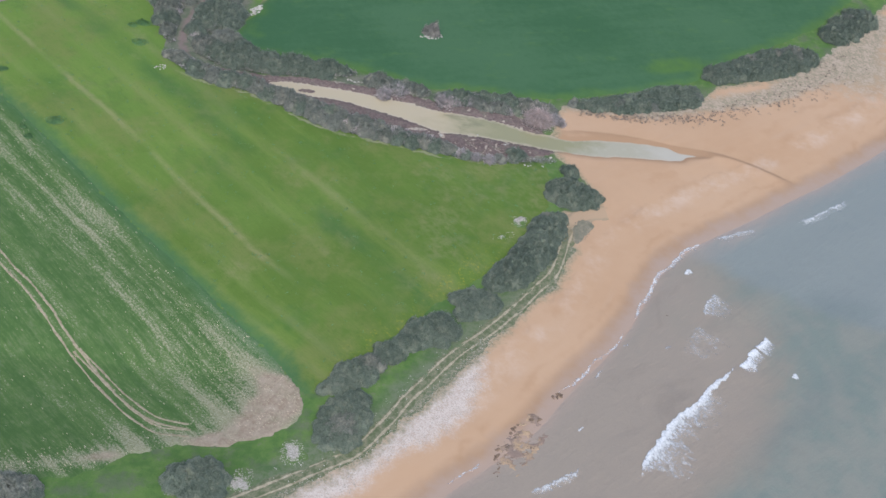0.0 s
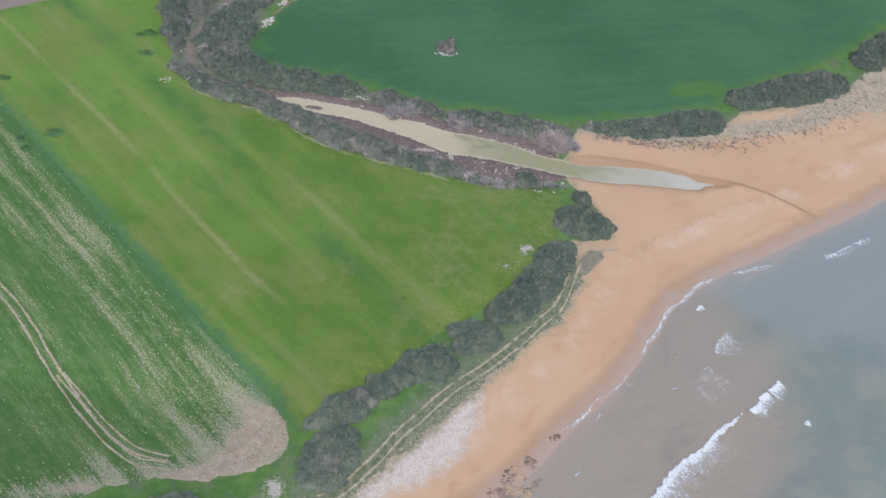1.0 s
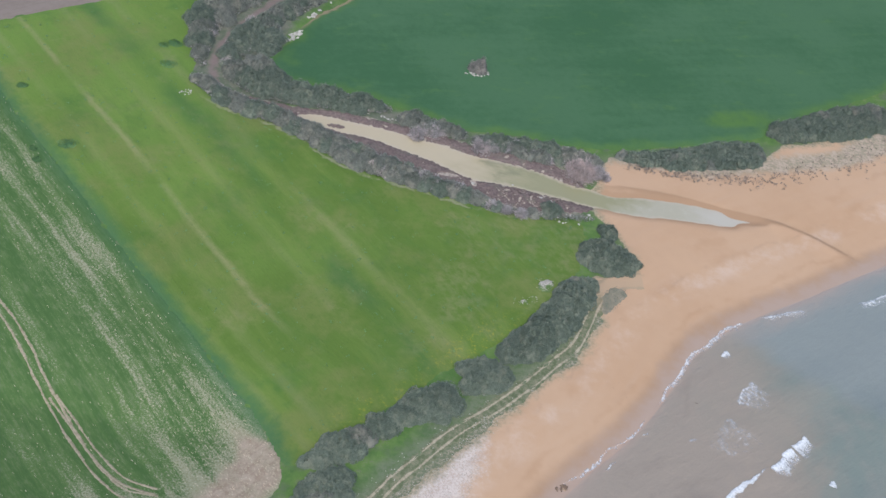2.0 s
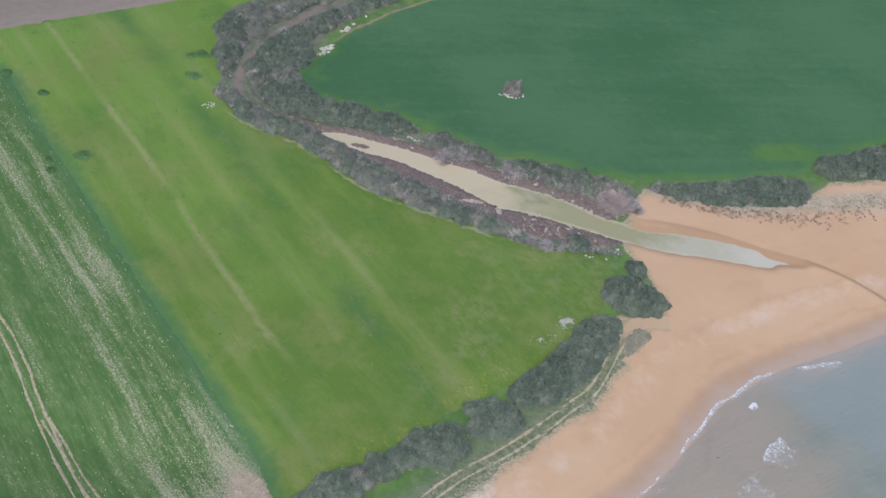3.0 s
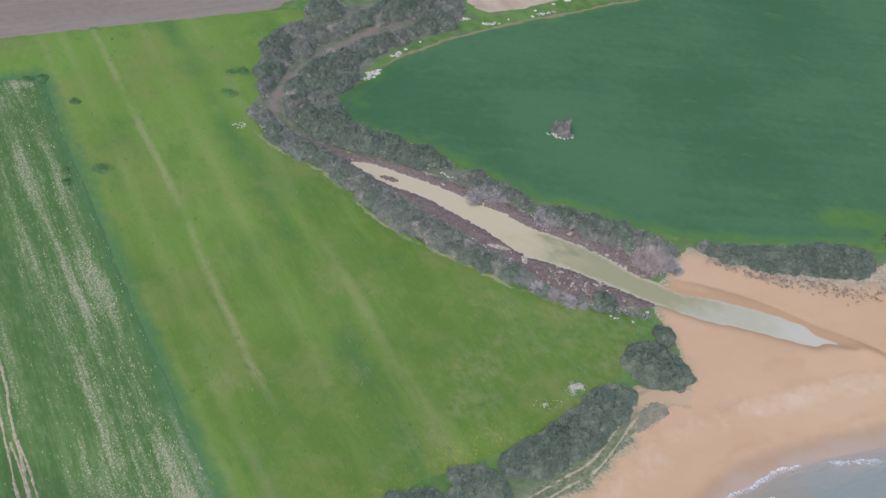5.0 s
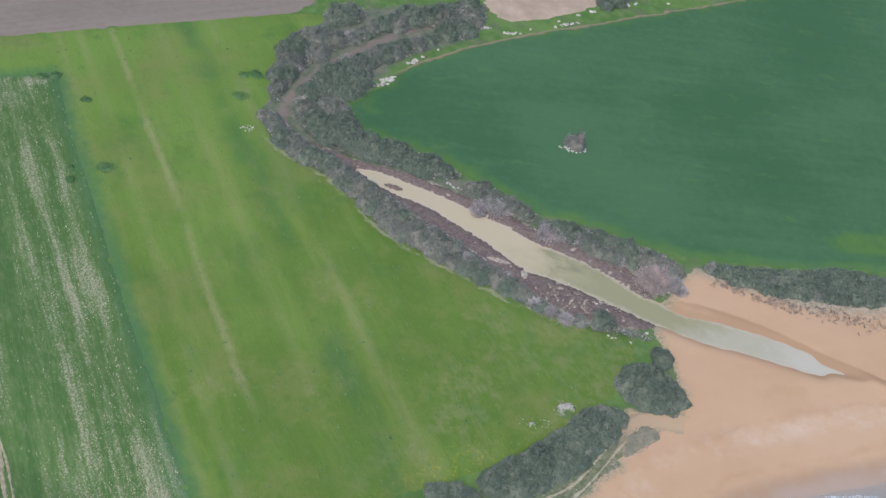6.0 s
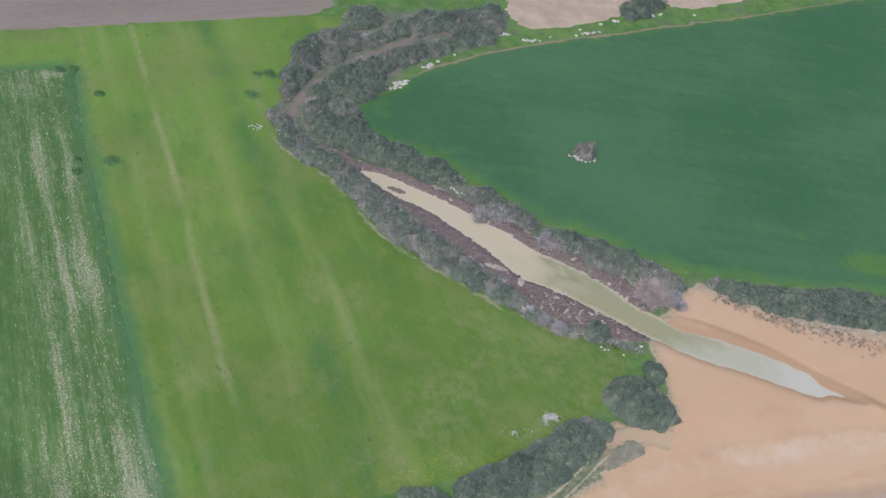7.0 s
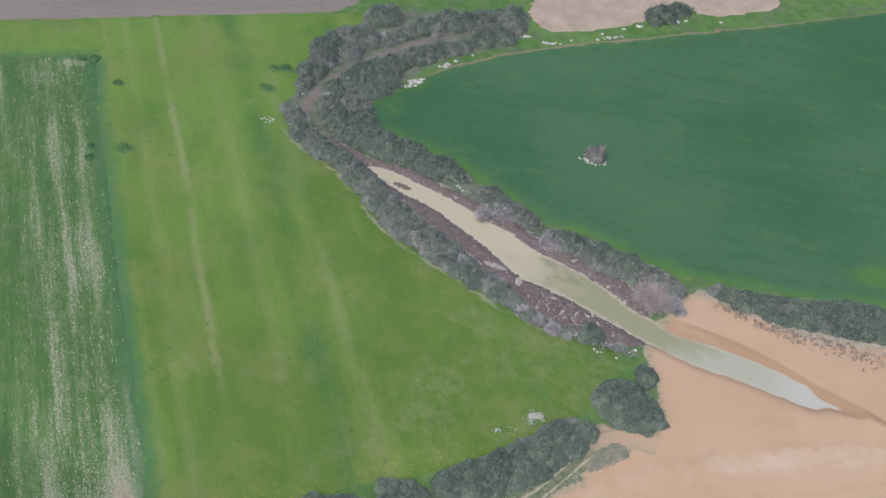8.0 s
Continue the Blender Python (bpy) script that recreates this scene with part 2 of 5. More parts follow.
def sand_material():
    h = Nodes("beach_sand")
    d = h.attr("shore")
    ripple = h.noise(1.0, 4, 0.6, h.xyz(h.mul(h.dot(h.pos, (0.7, 0.714, 0)), 0.045), h.mul(d, 0.30)))
    fine = h.noise(5.0, 4, 0.7)
    big = h.noise(0.09, 4, 0.6)
    c = h.mix((0.436, 0.292, 0.188), (0.456, 0.318, 0.216), h.step(h.add(big, ripple, 0.7), 0.62, 1.05))
    c = h.mix(c, (0.400, 0.252, 0.150), h.mul(h.step(h.add(h.noise(0.045, 5, 0.65), ripple, 0.4), 0.62, 0.84), 0.62))
    c = h.mix(c, (0.455, 0.362, 0.285), h.mul(h.step(h.add(ripple, big, 0.35), 0.70, 0.92), 0.16))
    mark = h.mul(h.band(h.add(d, h.noise(0.05, 3), 5.0), -5.8, 0.5, 3.2), h.step(h.add(h.noise(0.14, 5, 0.66), h.noise(0.8, 4, 0.7), 0.3), 0.56, 0.86))
    c = h.mix(c, (0.560, 0.475, 0.425), h.mul(mark, 0.34))
    for centre, wide, k in ((-3.4, 0.9, 0.40), (-10.5, 1.6, 0.35), (-14.5, 1.2, 0.28)):
        line = h.band(h.add(h.add(d, h.noise(0.07, 4, 0.6), 9.0), h.noise(0.5, 4, 0.6), 1.6), centre + 5.3, 0.0, wide)
        c = h.mix(c, (0.360, 0.222, 0.130), h.mul(line, h.step(h.noise(0.09, 4, 0.6), 0.42, 0.60), k))
    grit_spots = h.step(h.add(h.noise(1.7, 5, 0.8), h.noise(0.12, 3), 0.5), 0.92, 1.02)
    c = h.mix(c, (0.300, 0.215, 0.150), h.mul(grit_spots, 0.45))
    tide = h.mul(h.band(h.add(d, h.noise(0.12, 4, 0.6), 6.0), -7.4, 0.0, 0.55), h.step(h.noise(0.22, 4, 0.6), 0.46, 0.62))
    c = h.mix(c, (0.345, 0.235, 0.160), h.mul(tide, 0.45))
    c = h.mix(c, (0.40, 0.25, 0.15), h.mul(h.step(fine, 0.5, 0.8), 0.25))
    damp = h.step(h.add(h.attr("wet"), h.noise(0.35, 4), 0.35), 0.45, 0.95)
    c = h.mix(c, (0.285, 0.178, 0.105), h.mul(damp, 0.72))
    c = h.mix(c, (0.345, 0.262, 0.214), h.mul(h.step(h.add(d, h.add(h.noise(0.2, 4), h.noise(0.9, 4), 0.4), 5.0), 0.9, 4.6), 0.95))
    peb = h.step(h.add(h.attr("pebble"), h.add(h.noise(0.4, 5, 0.65), h.noise(3.0, 3, 0.7), 0.6), 3.0), 1.1, 3.2)
    grit = h.mix((0.38, 0.325, 0.295), (0.56, 0.525, 0.505), h.step(h.add(h.noise(4.0, 4, 0.8), h.noise(0.6, 4, 0.65), 0.5), 0.55, 0.92))
    c = h.mix(c, grit, h.mul(peb, 0.80))
    rim = h.step(h.add(h.attr("edge"), h.add(h.noise(0.7, 5, 0.75), h.noise(2.5, 4, 0.7), 0.6), 3.2), 2.3, 4.4)
    c = h.mix(h.mix((0.175, 0.178, 0.112), (0.360, 0.295, 0.210), h.step(h.noise(1.8, 5, 0.75), 0.40, 0.62)), c, rim)
    dune = h.step(h.add(h.attr("dune"), h.noise(0.5, 5, 0.7), 1.4), 1.0, 1.6)
    c = h.mix(c, h.mix((0.205, 0.205, 0.150), (0.385, 0.325, 0.262), h.step(h.add(h.noise(0.5, 5, 0.75), h.noise(2.0, 4, 0.7), 0.5), 0.62, 0.88)), h.mul(dune, 0.8))
    rough = h.math("SUBTRACT", 0.95, h.mul(damp, 0.22))
    return h.done(c, rough, h.add(fine, ripple, 0.6), 0.25, 0.06)


def sea_material():
    h = Nodes("turbid_sea")
    d, silt, lilac = h.attr("shore"), h.attr("silt"), h.attr("lilac")
    u, v = h.dot(h.pos, (0.7, 0.714, 0)), h.dot(h.pos, (0.714, -0.7, 0))
    along = h.noise(1.0, 5, 0.65, h.xyz(h.mul(u, 0.03), h.mul(d, 0.10)))
    swirl = h.noise(1.0, 6, 0.68, h.xyz(h.mul(u, 0.05), h.mul(h.add(v, h.noise(0.06, 3), 14.0), 0.16)))
    cloud = h.noise(0.16, 5, 0.65)
    c = h.mix((0.172, 0.202, 0.180), (0.214, 0.222, 0.194), h.step(h.add(cloud, along, 0.7), 0.68, 1.0))
    # lilac zone: grey-blue reflection of the sky, put into the water's colour
    c = h.mix(c, (0.208, 0.230, 0.222), h.step(h.add(lilac, h.add(swirl, cloud, 0.4), 0.55), 0.70, 1.12))
    c = h.mix(c, (0.232, 0.216, 0.180), h.step(h.add(silt, h.add(swirl, along, 0.5), 0.55), 0.72, 1.10))
    c = h.mix(c, (0.272, 0.232, 0.192), h.step(h.add(silt, h.add(swirl, cloud, 0.6), 0.7), 1.02, 1.55))
    c = h.mix(c, (0.210, 0.180, 0.152), h.mul(h.step(swirl, 0.54, 0.70), h.step(silt, 0.3, 0.8), 0.55))
    c = h.mix(c, (0.128, 0.160, 0.158), h.mul(h.attr("deep"), h.step(swirl, 0.34, 0.60), 0.55))
    shallow = h.math("SUBTRACT", 1.0, h.step(h.add(d, h.add(along, swirl, 0.7), 9.0), 5.0, 13.0))
    c = h.mix(c, (0.290, 0.240, 0.204), h.mul(shallow, 0.85))
    far_film = h.math("SUBTRACT", 1.0, h.step(h.add(d, h.add(along, swirl, 0.8), 9.0), 5.0, 15.0))
    c = h.mix(c, (0.315, 0.268, 0.238), h.mul(far_film, lilac, 0.8))
    film = h.math("SUBTRACT", 1.0, h.step(h.add(d, h.add(along, cloud, 0.8), 2.8), 2.2, 5.4))
    c = h.mix(c, (0.345, 0.262, 0.214), film)
    chop = h.noise(1.0, 4, 0.6, h.xyz(h.mul(u, 0.35), h.mul(v, 1.1)))
    return h.done(c, 0.32, h.add(chop, h.noise(2.6, 4, 0.6), 0.35), 0.5, 0.3, 0.5)


def river_material():
    h = Nodes("silty_water")
    x, y = h.dot(h.pos, (1.0, 0.0, 0.0)), h.dot(h.pos, (0.0, 1.0, 0.0))
    patch = h.noise(1.0, 5, 0.65, h.xyz(h.mul(h.add(x, y, -0.3), 0.13), h.mul(h.add(y, x, 0.16), 0.24)))
    soft = h.noise(0.25, 4, 0.6)
    c = h.mix((0.420, 0.362, 0.255), (0.262, 0.252, 0.150), h.step(h.add(x, patch, 22.0), 27.0, 46.0))
    c = h.mix(c, (0.205, 0.200, 0.128), h.mul(h.step(patch, 0.50, 0.66), h.band(x, 27.0, 3.0, 9.0), 0.65))
    c = h.mix(c, (0.358, 0.338, 0.262), h.step(h.add(h.add(x, y, -1.2), h.add(patch, soft, 0.6), 10.0), -138.5, -131.5))
    c = h.mix(c, (0.425, 0.398, 0.345), h.mul(h.step(h.add(h.add(x, patch, 9.0), soft, 4.0), 64.5, 72.5), 0.9))
    c = h.mix(c, (0.430, 0.410, 0.335), h.mul(h.step(h.noise(0.7, 5, 0.7), 0.52, 0.72), h.step(x, 44.0, 52.0), 0.35))
    rim = h.math("SUBTRACT", 1.0, h.step(h.add(h.attr("pool"), h.noise(0.9, 5, 0.7), 1.0), 0.5, 1.3))
    c = h.mix(c, (0.430, 0.372, 0.295), h.mul(rim, 0.65))
    return h.done(c, 0.16, h.noise(1.2, 3), 0.06, 0.1, 0.5)


def foam_material():
    h = Nodes("sea_foam")
    n = h.noise(3.0, 4, 0.7)
    trail = h.noise(1.0, 5, 0.75, h.xyz(h.mul(h.dot(h.pos, (0.7, 0.714, 0)), 2.6), h.mul(h.dot(h.pos, (0.714, -0.7, 0)), 0.8)))
    lace = h.add(h.add(h.noise(2.6, 5, 0.8), h.noise(0.7, 3, 0.6), 0.5), trail, 0.8)
    cover = h.step(h.add(h.attr("dense"), lace, 1.5), 1.86, 2.36)
    h.put(h.b.inputs["Alpha"], h.mul(cover, h.math("ADD", 0.42, h.mul(h.attr("dense"), 0.5), True)))
    return h.done(h.mix((0.50, 0.53, 0.57), (0.76, 0.78, 0.81), h.step(n, 0.35, 0.6)), 0.7, n, 0.6, 0.15)


def leaf_material(name, dark, light, rough=0.6):
    h = Nodes(name)
    c = h.mix(dark, light, h.step(h.add(h.mul(h.island(), 0.55), h.rnd(), 0.45), 0.0, 1.0))
    # dark patches in the leaf colour imitate shaded gaps between branch clusters
    c = h.mix(c, (dark[0] * 0.55, dark[1] * 0.6, dark[2] * 0.55), h.mul(h.step(h.noise(1.3, 4, 0.65), 0.50, 0.66), 0.6))
    c = h.mix(c, (light[0] * 1.5, light[1] * 1.35, light[2] * 1.3), h.mul(h.step(h.noise(0.6, 4, 0.6), 0.50, 0.66), 0.6))
    return h.done(c, rough, None, 0, 0, 0.35)


def plain_material(name, dark, light, scale=1.5, rough=0.9, strength=0.5):
    h = Nodes(name)
    n = h.noise(scale, 5, 0.7)
    c = h.mix(dark, light, h.step(h.add(h.mul(n, 0.8), h.rnd(), 0.25), 0.25, 0.75))
    return h.done(c, rough, n, strength, 0.05)


def rut_material(name, dark, light):
    h = Nodes(name)
    n = h.noise(1.6, 5, 0.75)
    c = h.mix(dark, light, h.step(n, 0.35, 0.65))
    return h.done(c, 0.95, n, 0.5, 0.05)


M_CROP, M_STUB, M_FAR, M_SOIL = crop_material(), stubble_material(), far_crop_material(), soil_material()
M_SCRUB, M_SAND, M_SEA, M_RIVER, M_FOAM = scrub_material(), sand_material(), sea_material(), river_material(), foam_material()
# lentisk tones are lifted so that their colour carries the haze veil
M_LEAF = leaf_material("lentisk_leaves", (0.080, 0.106, 0.082), (0.152, 0.184, 0.144))
M_OLIVE = leaf_material("grey_green_leaves", (0.104, 0.118, 0.098), (0.196, 0.208, 0.180))
M_TWIG = leaf_material("bare_grey_twigs", (0.245, 0.228, 0.230), (0.440, 0.415, 0.422), 0.9)
M_PINK = leaf_material("bare_tamarisk_twigs", (0.262, 0.212, 0.205), (0.440, 0.380, 0.370), 0.9)
M_DEAD = leaf_material("grey_dead_leaves", (0.128, 0.126, 0.114), (0.215, 0.208, 0.194), 0.9)
M_WEED = leaf_material("weed_leaves", (0.066, 0.146, 0.054), (0.088, 0.176, 0.066))
M_TUFT = leaf_material("dry_dune_tuft", (0.165, 0.138, 0.118), (0.265, 0.220, 0.185), 0.9)
M_BARK = plain_material("bark", (0.06, 0.048, 0.038), (0.14, 0.115, 0.095), 4.0)
M_STONE = plain_material("pale_limestone", (0.255, 0.240, 0.210), (0.49, 0.47, 0.435), 2.5)
M_ROCK = plain_material("wet_brown_rock", (0.085, 0.060, 0.045), (0.235, 0.165, 0.115), 1.6, 0.55)
M_DUNE = plain_material("dune_grass_cover", (0.150, 0.155, 0.115), (0.330, 0.270, 0.200), 0.9)
M_STRAW = leaf_material("dry_straw", (0.300, 0.265, 0.185), (0.470, 0.430, 0.335), 0.9)
M_RUT = rut_material("dry_rut_soil", (0.215, 0.190, 0.126), (0.345, 0.300, 0.222))



def rubble_material():
    h = Nodes("grit_in_grass")
    n, fine = h.noise(1.3, 4, 0.7), h.noise(4.5, 4, 0.8)
    green = h.mix((0.070, 0.130, 0.040), (0.120, 0.170, 0.065), n)
    pale = h.mix((0.240, 0.225, 0.190), (0.430, 0.405, 0.375), h.step(fine, 0.38, 0.62))
    c = h.mix(green, pale, h.step(h.add(h.add(n, fine, 0.7), h.attr("edge"), 0.45), 0.98, 1.30))
    return h.done(c, 0.95, fine, 0.5, 0.06)


def shelf_material():
    h = Nodes("weedy_brown_rock")
    n, big, fine = h.noise(1.1, 5, 0.7), h.noise(0.35, 4, 0.6), h.noise(4.0, 4, 0.75)
    c = h.mix((0.230, 0.172, 0.142), (0.400, 0.290, 0.185), h.step(h.add(big, n, 0.4), 0.60, 0.84))
    c = h.mix(c, (0.105, 0.078, 0.066), h.mul(h.step(h.add(n, fine, 0.4), 0.72, 0.86), 0.85))
    return h.done(c, 0.6, h.add(n, fine, 0.5), 0.8, 0.1)


def track_material():
    h = Nodes("worn_track")
    n, fine = h.noise(1.1, 5, 0.7), h.noise(4.0, 4, 0.8)
    green = h.mix(h.mix((0.092, 0.118, 0.062), (0.195, 0.190, 0.128), h.step(h.add(n, fine, 0.5), 0.62, 0.92)), (0.345, 0.262, 0.180), h.mul(h.attr("fan"), 0.85))
    soil = h.mix(h.mix((0.230, 0.205, 0.142), (0.380, 0.338, 0.255), h.step(h.add(n, fine, 0.6), 0.60, 0.98)), (0.390, 0.282, 0.188), h.attr("fan"))
    return h.done(h.mix(green, soil, h.step(h.add(h.attr("worn"), h.add(n, fine, 0.6), 0.55), 0.66, 1.16)), 0.95, fine, 0.5, 0.05)


M_RUBBLE, M_SANDY, M_SHELF = rubble_material(), track_material(), shelf_material()
M_BARE = plain_material("pale_bare_soil", (0.285, 0.225, 0.170), (0.450, 0.352, 0.280), 0.22)

# ---------------------------------------------------------------- the plan
COAST = [(1500, 2600), (230, 330), (160, 232), (131, 194), (112.9, 175.0), (97.5, 161.9), (87.0, 154.2), (79.0, 148.0), (71.5, 142.6), (65.2, 138.0),
         (59.6, 132.4), (56.0, 127.4), (53.6, 122.4), (51.0, 117.6), (46.8, 111.2), (41.4, 105.2), (37.3, 99.8), (33.6, 94.6), (29.4, 90.6), (26.4, 88.0), (21.2, 83.8), (0, 62), (-150, -90), (-1900, -1800)]
SEA = COAST + [(-1900, -3500), (3800, -3500), (3800, 2600)]
SAND = [(-160, -70), (-20, 60), (3.7, 82.2), (7.9, 84.1), (11.4, 87.8), (14.3, 90.9), (16.5, 94.3), (20.4, 98.0), (25.4, 105.2), (28.9, 109.4), (34.6, 117.2), (37.4, 119.8), (40.8, 124.3), (43.2, 129.6), (44.2, 132.3), (41.8, 133.6), (41.6, 134.8), (42.6, 137.6), (42.3, 140.6),
        (46.0, 142.6), (49.8, 143.6), (49.8, 146.4), (48.2, 149.0), (46.4, 152.0), (44.7, 154.8), (43.0, 156.6), (43.6, 165.0), (45.0, 172.1), (46.9, 173.8), (52.2, 172.3), (63.6, 174.5), (75.0, 179.5),
        (79.0, 186.8), (88.2, 190.0), (97.9, 194.3), (106.7, 202.3), (116.0, 213.4), (130.6, 229.3), (210, 340), (400, 330), (200, 60), (-100, -120)]
RIVER = [(-9.4, 168.0), (-6.6, 169.2), (-3.6, 169.4), (2.4, 169.0), (5.3, 169.0), (9.4, 168.5), (12.5, 167.7), (15.4, 167.5), (18.3, 167.3), (21.6, 166.0), (27.1, 166.0), (31.9, 165.3), (34.8, 164.7), (39.8, 162.8),
         (42.3, 163.0), (46.1, 162.0), (50.1, 163.0), (54.3, 163.6), (58.4, 164.0), (62.7, 164.0), (65.9, 163.6), (67.3, 162.6), (69.1, 162.4), (70.6, 162.6), (72.6, 162.8), (73.4, 162.5), (72.2, 162.2), (70.6, 161.8), (68.9, 161.2), (68.0, 159.9),
         (66.4, 159.6), (63.4, 159.5), (59.3, 159.1), (55.2, 158.7), (51.3, 157.9), (47.8, 157.9), (44.8, 158.1), (40.0, 158.5), (36.9, 159.1), (33.8, 159.2), (29.1, 159.8), (25.6, 159.8), (23.2, 159.4), (21.4, 160.0),
         (18.7, 161.1), (16.6, 162.0), (13.4, 163.0), (9.2, 164.2), (5.9, 165.1), (2.3, 165.6), (-0.6, 165.6), (-2.7, 166.0), (-5.1, 166.4), (-6.8, 167.4)]
BANK = [(-20, 171.0), (-11.1, 169.9), (-3.6, 171.0), (2.5, 171.0), (9.5, 170.6), (16.5, 169.8), (22.7, 168.6), (26.1, 169.0), (31.9, 168.3), (36.7, 167.6), (40.0, 165.6), (43.0, 162),
        (44.0, 157.4), (39.5, 155.2), (36.0, 155.0), (32.4, 153.6), (27.5, 154.4), (24.3, 155.9), (19.4, 156.7), (14.3, 158.0), (10.4, 158.6), (4.7, 160.8), (-0.7, 161.9), (-7.4, 165.4), (-13, 168.0)]
STUB = [(-180, 65), (-73.6, 155.6), (-63.1, 164.3), (-61.0, 165.3), (-52.5, 155), (-40.4, 143.2), (-29.8, 132.2), (-18.8, 121.3), (-9.2, 112.1), (-2.2, 105.1), (2, 98.5), (3.1, 93.3),
        (0.3, 90.7), (-6, 88.7), (-13.9, 87.7), (-17.8, 86.1), (-20.6, 82.6), (-27.3, 79.9), (-33.1, 77.8), (-70, 55), (-150, 10)]
CROP = [(-175, 68), (-73.6, 155.9), (-63.1, 164.8), (-60.8, 165.6), (-52, 155.4), (-40, 143.5), (-29.3, 132.6), (-18.5, 121.7), (-8.8, 112.5), (-1.6, 105.3), (3, 97.1),
        (4.5, 99), (7.1, 103.4), (11.0, 105.6), (14.9, 109.9), (20.0, 115.7), (23.0, 119.3), (26.2, 121.6), (28.1, 123.8), (31.0, 127.5), (35.1, 134.2), (38.5, 140.2),
        (40.2, 143.5), (40.3, 148), (41.0, 152), (39.0, 153.3), (32.2, 152.3), (26.0, 152.2), (21.1, 153.1), (16.4, 153.6), (9.5, 154.8), (3.4, 156), (-2.8, 158.6), (-8.7, 162.5), (-12, 164.2), (-17.2, 165.0),
        (-22.6, 167.2), (-28.2, 170.5), (-29.5, 174), (-29.6, 178.6), (-32.6, 185.3), (-34, 191.5), (-34.2, 197.9), (-31, 203.0), (-33.1, 203.6), (-49.5, 190.3), (-71.3, 171.6), (-81, 163.4), (-180, 76)]
PLOUGH = [(-180, 80), (-81, 164.0), (-59.3, 182.6), (-43.8, 195.7), (-32.5, 205.5), (-42, 222), (-110, 300), (-320, 220)]
FARF = [(-17.0, 180.5), (-16.4, 184.2), (-13.6, 189.3), (-12.6, 196.8), (-8.6, 203.9), (-0.4, 215.0), (11.8, 227.6), (20.2, 236.5), (33.5, 250.0), (53.7, 272.7), (120, 345), (230, 420),
        (190, 310), (117.8, 226.5), (109.5, 216.0), (90.8, 201.0), (79.0, 192.8), (76.5, 187.9), (66.2, 183.0), (58.6, 179.5), (47.6, 175.2), (38.6, 173.6), (32.1, 173.8), (25.2, 173.6), (20.7, 172.4), (14.5, 174.4),
        (7.5, 175.5), (0.5, 177.0), (-6.9, 177.0), (-11.0, 176.2), (-13.8, 178.7)]
TRACK = [(-30, 60), (-12, 74.6), (-1.0, 80.8), (3.0, 83.2), (7.1, 85.6), (11.1, 88.8), (14.0, 92.8), (16.7, 97.3), (19.4, 100.7), (23.1, 105.7), (27.6, 110.2), (32.1, 115.2), (36.9, 121.4), (40.1, 125.5), (42.0, 130.4), (43.3, 135.4), (44.6, 138.9), (46.8, 141.0), (49.6, 142.0), (51.0, 142.2)]
TRACTOR = [(-76.4, 149.9), (-61.9, 136.1), (-48.8, 123.7), (-40.1, 115.5), (-36.9, 112.5), (-34.0, 109.2), (-31.2, 105.8), (-28.4, 102.5), (-25.3, 99.3), (-22.5, 96.0), (-19.5, 92.9), (-15.9, 90.4), (-13.7, 90.3), (-11.4, 90.4)]
TRACTOR_B = [(-28.9, 103.7), (-28.6, 103.3), (-26.0, 101.3), (-23.8, 98.8), (-21.5, 96.5), (-19.1, 94.3), (-16.4, 92.5), (-14.2, 92.0), (-11.9, 91.7)]
PATH_UP = [(-9.3, 168.7), (-12.5, 168.9), (-15.5, 169.0), (-18.4, 169.4), (-21.8, 170.8), (-24.2, 172.8), (-25.4, 176.4), (-25.9, 180.0), (-25.8, 183.8), (-24.8, 188.2), (-23.8, 191.8), (-21.8, 196.8), (-19.6, 201.7), (-17.2, 206.5), (-13.9, 211.3), (-8, 218)]
THICKET_UP = [(-29, 172.5), (-33, 186), (-34, 198), (-31, 206), (-17, 218), (-6, 226), (-4, 213), (-9, 207), (-14, 199), (-15.5, 187), (-12, 178), (-8, 171), (-16, 168.6)]
THICKET_LEFT = [(-27.5, 172.2), (-22.6, 167.8), (-10.4, 164.4), (-2.8, 159.2), (9.5, 155.2), (21.1, 153.6), (31.0, 152.3), (38, 153.4), (43.5, 155.5), (40, 157), (27.4, 155.2), (15.3, 159.2), (5.7, 162.2), (-7.1, 166.9), (-16.7, 170.0)]
THICKET_RIGHT = [(-14, 170.5), (-8, 176.0), (8, 174.4), (21, 171.8), (32, 172.6), (44, 172.2), (45, 169), (36, 167.3), (22, 168.5), (9, 170.5)]
PEBBLES = [(-4, 75.5), (3.7, 82.4), (7.9, 84.1), (11.4, 87.8), (14.3, 90.9), (16.5, 94.2), (20.4, 98.0), (22.8, 100.8), (25.4, 105.2), (27.6, 107.2), (27.2, 103.6), (26.9, 100.3), (25.1, 96.1), (20.4, 90.9), (15.8, 88.9), (12, 84.6), (8, 80.6), (1, 73)]
SCARP = [(42.6, 163.4), (45.3, 164.8), (49.5, 165.3), (58.1, 165.3), (62.4, 164.6), (66.8, 163.8), (73.5, 163.5), (78.4, 162.6), (82.5, 161.1), (86.5, 159.0), (88.6, 158.1)]


def rounded(points, closed=True, times=2):
    """Corner cutting."""
    p = np.array(points, float)
    for _ in range(times):
        q = np.roll(p, -1, 0) if closed else p[1:]
        a = p if closed else p[:-1]
        r = np.empty((2 * len(a), 2))
        r[0::2], r[1::2] = 0.75 * a + 0.25 * q, 0.25 * a + 0.75 * q
        p = r if closed else np.vstack([p[:1], r, p[-1:]])
    return p


